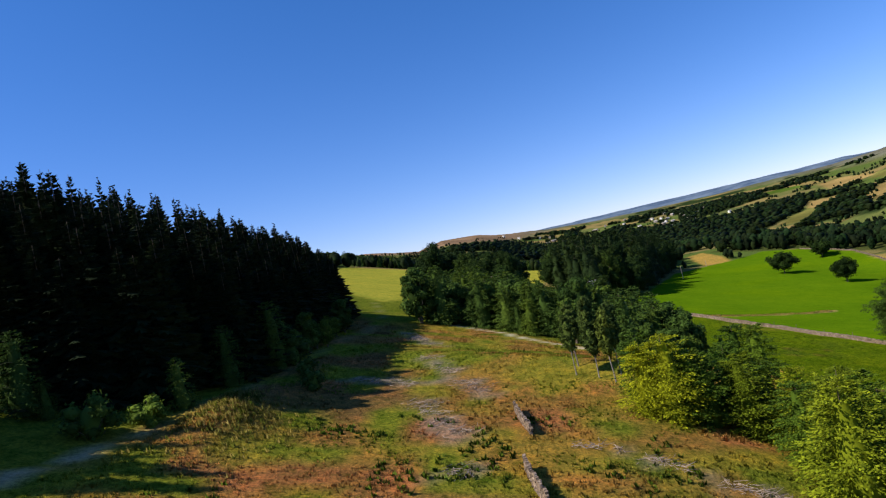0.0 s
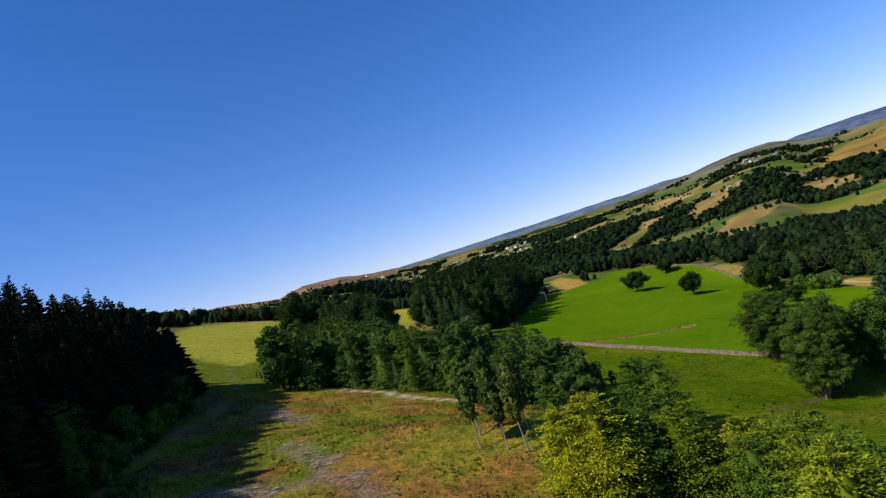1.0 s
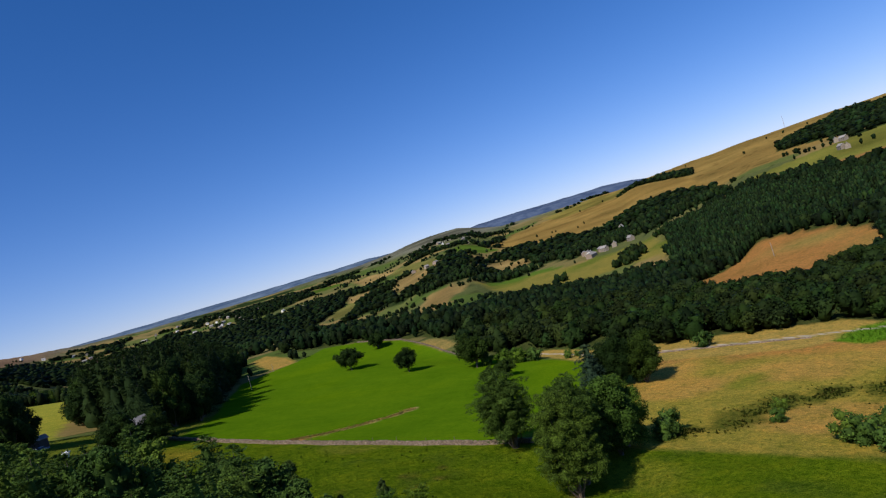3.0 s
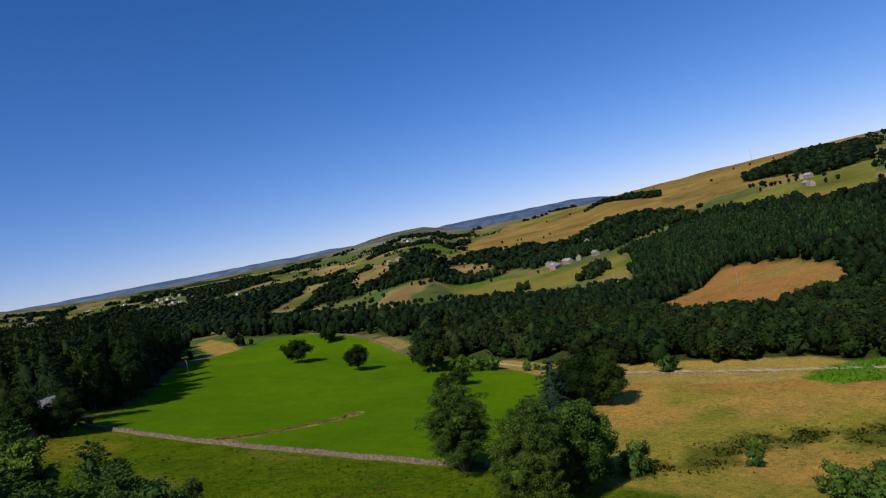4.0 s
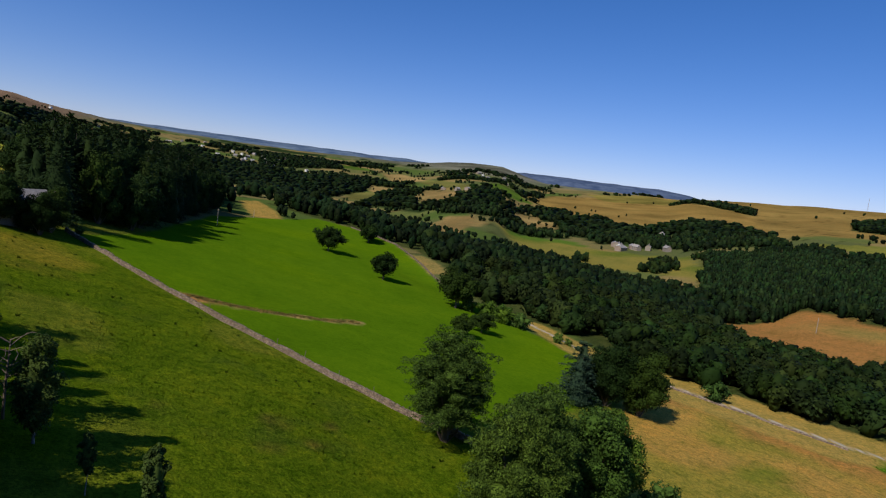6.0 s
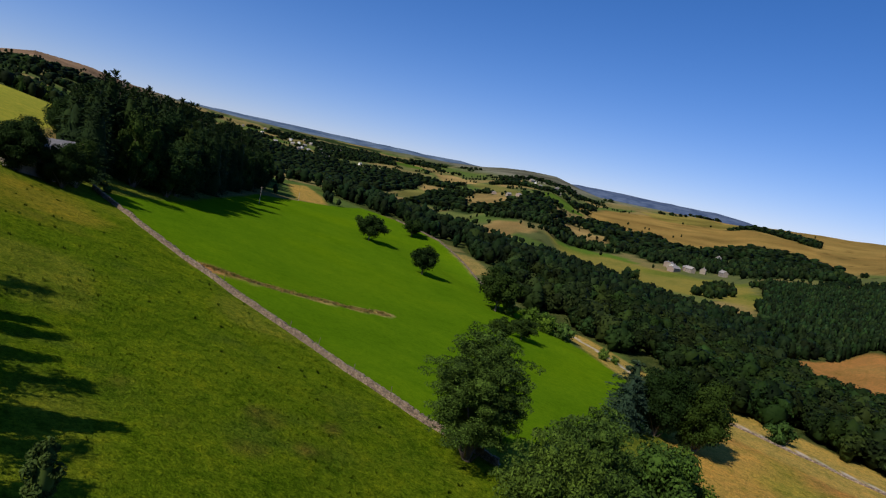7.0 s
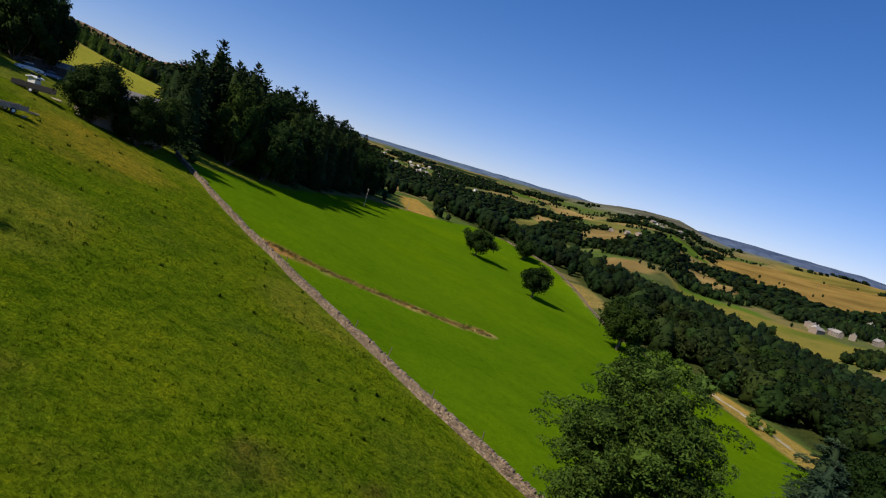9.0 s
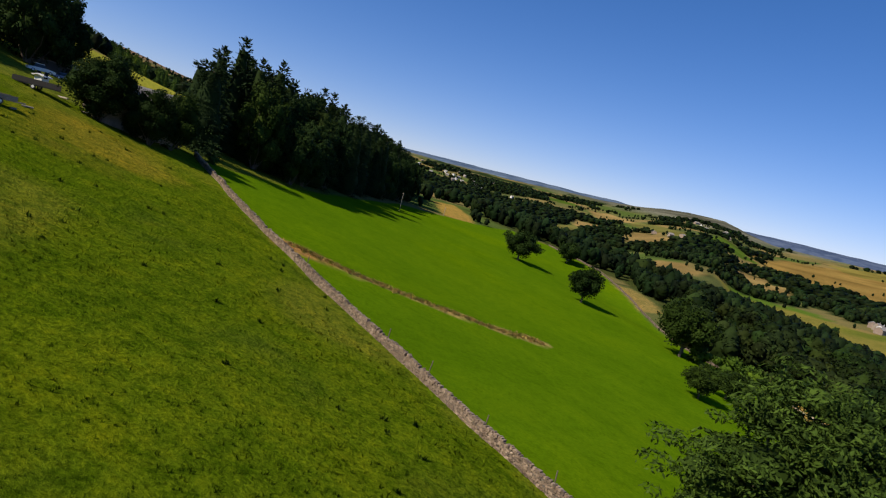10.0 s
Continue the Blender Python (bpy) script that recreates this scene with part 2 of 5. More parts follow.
def soil(x, y):
    """Base colour of the ground cover and how rough it grows (0 mown, 1 heath)."""
    who, _ = cells(x, y, 125, 21)
    far_pal = np.array([(0.22, 0.16, 0.06), (0.10, 0.12, 0.035), (0.07, 0.105, 0.025), (0.20, 0.155, 0.06), (0.115, 0.12, 0.04), (0.085, 0.10, 0.035), (0.15, 0.13, 0.05)])
    col = far_pal[np.minimum((who * 7).astype(int), 6)]
    r = np.hypot(x - 40, y - 70)
    z = land(x, y)
    moor = np.clip((z - 86 - 40 * (vnoise(x, y, 300, 31) - 0.5)) / 25, 0, 1)[:, None]
    moor_col = np.array((0.115, 0.115, 0.085)) * (0.55 + 0.9 * vnoise(x, y, 110, 32))[:, None]
    brown = np.clip((9 - np.degrees(np.arctan2(x - 40, y - 70))) / 4, 0, 1)[:, None]
    moor_col = moor_col * (1 - brown) + np.array((0.19, 0.125, 0.08)) * (0.75 + 0.5 * vnoise(x, y, 80, 36))[:, None] * brown
    col = col * (1 - moor) + moor_col * moor
    tan = cover(x, y, TAN_HILL, 30)[:, None]
    col = col * (1 - tan) + np.array((0.225, 0.150, 0.045)) * (0.6 + 0.45 * vnoise(x, y, 200, 33) + 0.35 * vnoise(x, y, 60, 35))[:, None] * tan
    col = col * np.where(cells(x, y, 125, 21)[1] < 2.5, 0.55, 1.0)[:, None]
    for poly, c in FAR_FIELDS:
        m = inside(x, y, poly)
        col[m] = np.array(c) * (0.55 + 0.55 * vnoise(x[m], y[m], 70, 34))[:, None]
    col[far_wood(x, y)] = (0.022, 0.036, 0.012)
    rough = np.full(x.shape, 0.35)

    def lay(mask, colour, amount):
        nonlocal col, rough
        m = mask[:, None]
        col = col * (1 - m) + np.array(colour) * m
        rough = rough * (1 - mask) + amount * mask

    lay((r < 240).astype(float), (0.12, 0.145, 0.018), 0.8)
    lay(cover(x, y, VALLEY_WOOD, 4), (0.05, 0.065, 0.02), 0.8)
    lay(cover(x, y, UPLAND, 4), (0.285, 0.28, 0.038), 0.6)
    lay(cover(x, y, FARM_FIELD, 6), (0.175, 0.155, 0.035), 0.4)
    lay(cover(x, y, FARM_FIELD, 6) * np.clip((vnoise(x, y, 70, 49) - 0.5) * 5, 0, 1), (0.11, 0.13, 0.022), 0.4)
    lay(cover(x, y, BROWN, 3), (0.29, 0.145, 0.045), 0.6)
    lay(cover(x, y, BROWN, 3) * np.clip((vnoise(x, y, 40, 57) - 0.45) * 4, 0, 1) * 0.8, (0.22, 0.175, 0.05), 0.6)
    lay(cover(x, y, TAWNY, 3), STRAW, 0.75)
    tg = cover(x, y, TAWNY, 3)
    lay(tg * np.clip((vnoise(x, y, 24, 41) - 0.48) * 5, 0, 1) * 0.7, (0.23, 0.22, 0.03), 0.75)
    lay(tg * np.clip(1.4 - np.hypot((x - 182) / 12, (y - 129.5) / 6) - 0.5 * vnoise(x, y, 5, 42), 0, 1) * 0.8, (0.12, 0.17, 0.015), 0.7)
    lay(tg * np.clip((26 - off_line(x, y, LANE) + 14 * vnoise(x, y, 12, 61)) / 12, 0, 1) * 0.8, (0.33, 0.165, 0.05), 0.75)
    for px, py, w, l in TUSSOCKS:
        tussock = np.clip(1.5 - np.hypot((x - px) / w, (y - py) / l) - 0.7 * vnoise(x, y, 4.5, 62), 0, 1)
        lay(tg * np.minimum(tussock * 2.2, 1) * 0.85, (0.085, 0.10, 0.016), 1.0)
    lay(cover(x, y, PASTURE, 2), GREEN_PASTURE, 0.85)
    lay(cover(x, y, PASTURE, 2) * np.clip((vnoise(x, y, 14, 43) - 0.56) * 5, 0, 1) * 0.6, (0.17, 0.18, 0.02), 0.85)
    old = np.clip((1.0 - off_line(x, y, [(88, 117), (76, 109), (66, 104)])) / 0.8, 0, 1)
    lay(old, (0.17, 0.12, 0.05), 0.9)
    ruts = np.minimum(off_line(x, y, RUTS), off_line(x, y, [(a + 1.9, b - 0.5) for a, b in RUTS]))
    lay(np.clip((0.5 - ruts) / 0.5, 0, 1) * 0.5, (0.05, 0.085, 0.004), 0.6)
    for px, py, w in ((76, 146, 2.2), (79, 141, 1.6), (72, 139, 1.8), (66, 140, 1.5), (62, 146, 1.4), (85, 147, 1.3)):
        docks = np.clip(1.4 - np.hypot(x - px, y - py) / w - 0.8 * vnoise(x, y, 1.6, 59), 0, 1)
        lay(np.minimum(docks * 1.5, 1) * 0.55, (0.17, 0.085, 0.03), 1.0)
    rushy = np.clip((vnoise(x, y, 11, 66) - 0.55) * 5, 0, 1) * np.clip((vnoise(x, y, 3, 67) - 0.35) * 4, 0, 1)
    lay(rushy * cover(x, y, PASTURE, 2) * 0.5, (0.055, 0.09, 0.012), 1.0)
    dry = np.clip(1.3 - np.hypot((x - 54) / 13, (y - 222) / 20) - 0.5 * vnoise(x, y, 6, 50), 0, 1)
    lay(np.minimum(dry * 1.2, 0.7) * cover(x, y, PASTURE, 2), (0.24, 0.19, 0.02), 0.85)
    lush = cover(x, y, LUSH, 1.2)
    lay(lush, GREEN_LUSH, 0.25)
    lay(lush * np.clip((vnoise(x * 0.5 + y * 0.3, y * 0.8 - x * 0.4, 22, 58) - 0.45) * 2.5, 0, 1) * 0.7, (0.088, 0.158, 0.003), 0.3)
    verge = np.clip((np.interp(y, (110, 130, 180, 215, 260, 320), (6, 21, 20, 11, 7, 6)) - off_line(x, y, LANE)) / 2.0, 0, 1)
    lay(verge, (0.33, 0.235, 0.06), 0.7)
    lay(cover(x, y, MARGIN, 3), (0.23, 0.18, 0.06), 0.8)
    lay(cover(x, y, GOLD, 3), (0.32, 0.215, 0.055), 0.7)
    lay(cover(x, y, BRACKEN, 3), (0.09, 0.20, 0.012), 0.8)
    dd = off_line(x, y, DITCH)
    wet = np.clip((2.2 - 1.0 * vnoise(x, y, 6, 44) - dd) / 0.6, 0, 1)
    lay(wet, (0.46, 0.33, 0.12), 0.9)
    bare = np.clip(1.5 - np.hypot((x - 83.5) / 6.0, (y - 210.5) / 3.4) - 0.5 * vnoise(x, y, 3, 54), 0, 1)
    lay(np.minimum(bare * 1.6, 1) * lush, (0.36, 0.20, 0.07), 0.9)
    h = cover(x, y, HEATH, 3)
    lay(h, (0.235, 0.2, 0.028), 0.9)
    lay(h * np.clip((vnoise(x, y, 6.5, 45) - 0.45) * 5, 0, 1) * 0.65, (0.27, 0.15, 0.036), 1.0)
    lay(h * np.clip((vnoise(x, y, 5, 55) - 0.52) * 6, 0, 1) * 0.7, (0.28, 0.13, 0.045), 1.0)
    # reddish-brown ground, also painted darker where the spruce wood's shadow lies
    shaded_brown = h * np.clip((np.interp(y, (50, 70, 110, 145), (-14, -6, -10, -14)) - x + 8 * (vnoise(x, y, 6, 63) - 0.5)) / 4, 0, 1) * np.clip((y - 58) / 8, 0, 1)
    lay(shaded_brown * 0.8, (0.15, 0.085, 0.04), 1.0)
    for px, py, w, l in RUSTY:
        blot = np.clip(1.6 - np.hypot((x - px) / w, (y - py) / l) - 0.9 * vnoise(x, y, 3.5, 47), 0, 1)
        lay(h * np.minimum(blot * 2, 1), RUST, 1.0)
    lay(h * np.clip((vnoise(x, y, 4.5, 46) - 0.58) * 6, 0, 1), (0.15, 0.175, 0.02), 1.0)
    for line, w in BRASH_ROWS:
        lay(h * np.clip((w * (0.5 + 0.9 * vnoise(x, y, 2.5, 48)) - off_line(x, y, line)) / 0.6, 0, 1) * np.clip((vnoise(x, y, 2.0, 56) - 0.25) * 3, 0, 1) * 0.75, (0.25, 0.20, 0.165), 1.0)
    tr = np.clip((0.8 - off_line(x, y, TRACK)) / 0.5, 0, 1)
    lay(tr * np.clip((58 - y) / 8, 0.25, 1), (0.34, 0.27, 0.17), 0.4)
    lay(np.clip((1.2 - off_line(x, y, FOOTPATH)) / 0.6, 0, 1), (0.48, 0.42, 0.32), 0.3)
    lay(np.clip((1.05 - off_line(x, y, LANE)) / 0.5, 0, 1), STONE_DUST, 0.2)
    return np.c_[col, rough]


# ---- materials ----
def material(name):
    m = bpy.data.materials.new(name)
    m.use_nodes = True
    nt = m.node_tree
    return m, nt, nt.nodes["Principled BSDF"]


def link(nt, a, b):
    nt.links.new(a, b)


def noise_node(nt, scale, detail=4.0, rough=0.6, coord=None):
    n = nt.nodes.new("ShaderNodeTexNoise")
    n.inputs["Scale"].default_value, n.inputs["Detail"].default_value, n.inputs["Roughness"].default_value = scale, detail, rough
    if coord is not None:
        link(nt, coord, n.inputs["Vector"])
    return n


def ramp_node(nt, fac, stops):
    n = nt.nodes.new("ShaderNodeValToRGB")
    while len(n.color_ramp.elements) < len(stops):
        n.color_ramp.elements.new(0.5)
    for e, (p, c) in zip(n.color_ramp.elements, stops):
        e.position, e.color = p, (*c, 1)
    link(nt, fac, n.inputs[0])
    return n


def mix_node(nt, kind, fac, a, b):
    n = nt.nodes.new("ShaderNodeMix")
    n.data_type, n.blend_type = "RGBA", kind
    for k, v in ((0, fac), (6, a), (7, b)):
        if isinstance(v, (int, float)):
            n.inputs[k].default_value = v
        elif isinstance(v, tuple):
            n.inputs[k].default_value = (*v, 1)
        else:
            link(nt, v, n.inputs[k])
    return n.outputs[2]


def math_node(nt, op, a, b=0.0):
    n = nt.nodes.new("ShaderNodeMath")
    n.operation = op
    for k, v in ((0, a), (1, b)):
        if isinstance(v, (int, float)):
            n.inputs[k].default_value = v
        else:
            link(nt, v, n.inputs[k])
    return n.outputs[0]


def ground_material():
    m, nt, bsdf = material("turf")
    at = nt.nodes.new("ShaderNodeAttribute")
    at.attribute_name = "soil"
    co = nt.nodes.new("ShaderNodeNewGeometry").outputs["Position"]
    fine, tuft, mid, wide = noise_node(nt, 3.2, 6, 0.75, co), noise_node(nt, 0.75, 6, 0.72, co), noise_node(nt, 0.17, 5, 0.65, co), noise_node(nt, 0.03, 4, 0.6, co)
    rough = at.outputs["Alpha"]
    dark = ramp_node(nt, fine.outputs[0], [(0.36, (0.36, 0.40, 0.34)), (0.51, (1, 1, 1)), (0.65, (1.65, 1.5, 1.3))]).outputs[0]
    c = mix_node(nt, "MULTIPLY", math_node(nt, "ADD", math_node(nt, "MULTIPLY", rough, 0.75), 0.1), at.outputs["Color"], dark)
    clump = ramp_node(nt, tuft.outputs[0], [(0.36, (0.42, 0.56, 0.38)), (0.50, (1, 1, 1)), (0.64, (1.45, 1.25, 1.05))]).outputs[0]
    c = mix_node(nt, "MULTIPLY", math_node(nt, "ADD", math_node(nt, "MULTIPLY", rough, 0.85), 0.05), c, clump)
    patch = ramp_node(nt, mid.outputs[0], [(0.30, (0.62, 0.74, 0.55)), (0.5, (1, 1, 1)), (0.70, (1.32, 1.12, 1.0))]).outputs[0]
    c = mix_node(nt, "MULTIPLY", math_node(nt, "ADD", math_node(nt, "MULTIPLY", rough, 0.7), 0.15), c, patch)
    broad = ramp_node(nt, wide.outputs[0], [(0.32, (0.80, 0.86, 0.80)), (0.5, (1, 1, 1)), (0.70, (1.18, 1.08, 1.0))]).outputs[0]
    c = mix_node(nt, "MULTIPLY", 0.7, c, broad)
    link(nt, c, bsdf.inputs["Base Color"])
    bsdf.inputs["Roughness"].default_value, bsdf.inputs["Specular IOR Level"].default_value = 0.95, 0.0
    b = nt.nodes.new("ShaderNodeBump")
    b.inputs["Distance"].default_value = 0.85
    link(nt, math_node(nt, "MULTIPLY", rough, 0.9), b.inputs["Strength"])
    link(nt, mix_node(nt, "MIX", 0.45, tuft.outputs[0], fine.outputs[0]), b.inputs["Height"])
    link(nt, b.outputs[0], bsdf.inputs["Normal"])
    return m


def leaf_material(name, colour, spread=0.35, glow=0.25, tinted=False):
    """Foliage: hue and value differ from tree to tree and from spray to spray; some light passes through."""
    m, nt, bsdf = material(name)
    info, geo = nt.nodes.new("ShaderNodeObjectInfo"), nt.nodes.new("ShaderNodeNewGeometry")
    lo = tuple(v * (1 - spread) for v in colour)
    hi = (colour[0] * (1 + spread * 1.3), colour[1] * (1 + spread), colour[2] * (1 + spread * 0.5))
    c = mix_node(nt, "MIX", geo.outputs["Random Per Island"], lo, hi)
    tone = ramp_node(nt, info.outputs["Random"], [(0.0, (0.62, 0.70, 0.80)), (0.5, (1, 1, 1)), (1.0, (1.42, 1.25, 0.9))]).outputs[0]
    c = mix_node(nt, "MULTIPLY", 1.0, c, tone)
    if tinted:
        at = nt.nodes.new("ShaderNodeAttribute")
        at.attribute_name = "tint"
        c = mix_node(nt, "MULTIPLY", 1.0, c, at.outputs["Color"])
    big = noise_node(nt, 0.35, 3, 0.6, geo.outputs["Position"])
    c = mix_node(nt, "MULTIPLY", 0.8, c, ramp_node(nt, big.outputs[0], [(0.3, (0.7, 0.72, 0.7)), (0.6, (1.15, 1.12, 1.05))]).outputs[0])
    link(nt, c, bsdf.inputs["Base Color"])
    bsdf.inputs["Roughness"].default_value, bsdf.inputs["Specular IOR Level"].default_value = 0.75, 0.06
    tr = nt.nodes.new("ShaderNodeBsdfTranslucent")
    link(nt, c, tr.inputs[0])
    mx = nt.nodes.new("ShaderNodeMixShader")
    mx.inputs[0].default_value = glow
    link(nt, bsdf.outputs[0], mx.inputs[1])
    link(nt, tr.outputs[0], mx.inputs[2])
    link(nt, mx.outputs[0], nt.nodes["Material Output"].inputs[0])
    return m


def rough_material(name, a, b, scale, bump=0.4, rough=0.85, metal=0.0):
    """Stone, bark, plaster: two tones in noise of two sizes, with relief; pieces differ."""
    m, nt, bsdf = material(name)
    info, geo = nt.nodes.new("ShaderNodeObjectInfo"), nt.nodes.new("ShaderNodeNewGeometry")
    n1, n2 = noise_node(nt, scale, 5, 0.65, geo.outputs["Position"]), noise_node(nt, scale * 6, 3, 0.6, geo.outputs["Position"])
    c = mix_node(nt, "MIX", ramp_node(nt, n1.outputs[0], [(0.35, (0, 0, 0)), (0.65, (1, 1, 1))]).outputs[0], a, b)
    c = mix_node(nt, "MULTIPLY", 0.8, c, ramp_node(nt, n2.outputs[0], [(0.3, (0.65, 0.65, 0.65)), (0.65, (1.15, 1.15, 1.15))]).outputs[0])
    c = mix_node(nt, "MULTIPLY", 0.7, c, ramp_node(nt, geo.outputs["Random Per Island"], [(0, (0.30, 0.29, 0.29)), (1, (1.4, 1.34, 1.25))]).outputs[0])
    c = mix_node(nt, "MULTIPLY", 0.5, c, ramp_node(nt, info.outputs["Random"], [(0, (0.7, 0.7, 0.72)), (1, (1.2, 1.18, 1.12))]).outputs[0])
    link(nt, c, bsdf.inputs["Base Color"])
    bsdf.inputs["Roughness"].default_value, bsdf.inputs["Metallic"].default_value = rough, metal
    bp = nt.nodes.new("ShaderNodeBump")
    bp.inputs["Strength"].default_value, bp.inputs["Distance"].default_value = bump, 0.05
    link(nt, n2.outputs[0], bp.inputs["Height"])
    link(nt, bp.outputs[0], bsdf.inputs["Normal"])
    return m


TURF = ground_material()
BARK = rough_material("bark", (0.10, 0.075, 0.05), (0.17, 0.13, 0.10), 3.0)
BIRCH_BARK = rough_material("birch_bark", (0.34, 0.31, 0.27), (0.16, 0.145, 0.13), 2.2)
LEAF_OAK = leaf_material("oak_leaves", (0.017, 0.036, 0.007), 0.35, 0.15)
LEAF_STAND = leaf_material("alder_leaves", (0.019, 0.041, 0.010), 0.4, 0.15)
LEAF_ASH = leaf_material("ash_leaves", (0.056, 0.107, 0.022), 0.5, 0.22)
LEAF_LIME = leaf_material("lime_leaves", (0.045, 0.092, 0.016), 0.5, 0.2)
LEAF_YELLOW = leaf_material("young_leaves", (0.165, 0.22, 0.014), 0.60, 0.28)
LEAF_BEECH = leaf_material("beech_leaves", (0.060, 0.115, 0.014), 0.50, 0.22)
LEAF_BIRCH = leaf_material("birch_leaves", (0.060, 0.095, 0.022), 0.40, 0.2)
LEAF_LARCH = leaf_material("larch_needles", (0.045, 0.086, 0.016), 0.6, 0.2)
LEAF_SPRUCE = leaf_material("spruce_needles", (0.011, 0.021, 0.008), 0.35, 0.05)
LEAF_FIR = leaf_material("fir_needles", (0.0145, 0.030, 0.009), 0.35, 0.08)
LEAF_PINE = leaf_material("pine_needles", (0.030, 0.056, 0.032), 0.3, 0.08)
LEAF_WOOD = leaf_material("woodland_leaves", (0.0102, 0.0216, 0.0063), 0.5, 0.12, True)
STONE = rough_material("gritstone", (0.15, 0.105, 0.074), (0.31, 0.24, 0.185), 1.5)


# ---- mesh helpers ----
def raw_mesh(name, verts, faces, mats, index=None, smooth=False):
    """A mesh from arrays; faces all of one length."""
    me = bpy.data.meshes.new(name)
    verts, faces = np.asarray(verts, np.float32), np.asarray(faces, np.int32)
    k = faces.shape[1]
    me.vertices.add(len(verts))
    me.vertices.foreach_set("co", verts.ravel())
    me.loops.add(faces.size)
    me.loops.foreach_set("vertex_index", faces.ravel())
    me.polygons.add(len(faces))
    me.polygons.foreach_set("loop_start", np.arange(0, faces.size, k, dtype=np.int32))
    me.polygons.foreach_set("loop_total", np.full(len(faces), k, np.int32))
    for m in mats:
        me.materials.append(m)
    if index is not None:
        me.polygons.foreach_set("material_index", np.asarray(index, np.int32))
    me.polygons.foreach_set("use_smooth", np.full(len(faces), smooth))
    me.update(calc_edges=True)
    me.validate()
    return me


def part_mesh(name, me, parent, label=""):
    ob = new(name, me)
    ob.parent = parent
    if label:
        tagged(ob, label)
    return ob


def sprays(p, n, size, g, aspect=0.6):
    """Leaf sprays: one bent rhombus (two triangles) at each place, facing roughly along n."""
    k = len(p)
    n = n + g.normal(0, 0.55, (k, 3))
    n /= np.linalg.norm(n, axis=1)[:, None] + 1e-9
    t = np.cross(n, g.normal(0, 1, (k, 3)))
    t /= np.linalg.norm(t, axis=1)[:, None] + 1e-9
    w = np.cross(n, t)
    s = (size * g.uniform(0.6, 1.35, k))[:, None]
    v = np.stack([p - t * s, p + w * s * aspect - n * s * 0.12, p + t * s, p - w * s * aspect - n * s * 0.12], 1).reshape(-1, 3)
    i = np.arange(k)[:, None] * 4
    return v, np.r_[np.c_[i, i + 1, i + 2], np.c_[i, i + 2, i + 3]]


def tube(points, radii, sides=6):
    """A tapered round bar along points."""
    points, v, f = np.asarray(points, float), [], []
    for k, (p, r) in enumerate(zip(points, radii)):
        d = points[min(k + 1, len(points) - 1)] - points[max(k - 1, 0)]
        d = d / (np.linalg.norm(d) + 1e-9)
        a = np.cross(d, (0.3, 0.9, 0.2)); a /= np.linalg.norm(a) + 1e-9
        b = np.cross(d, a)
        for s in range(sides):
            th = 2 * math.pi * s / sides
            v.append(p + r * (a * math.cos(th) + b * math.sin(th)))
    for k in range(len(points) - 1):
        for s in range(sides):
            a0, a1 = k * sides + s, k * sides + (s + 1) % sides
            f += [(a0, a1, a1 + sides), (a0, a1 + sides, a0 + sides)]
    return np.array(v), np.array(f)


def join(parts):
    v, f, o = [], [], 0
    for a, b in parts:
        v.append(a); f.append(np.asarray(b) + o); o += len(a)
    return np.concatenate(v), np.concatenate(f)


def on_ball(k, g):
    d = g.normal(0, 1, (k, 3))
    return d / np.linalg.norm(d, axis=1)[:, None]


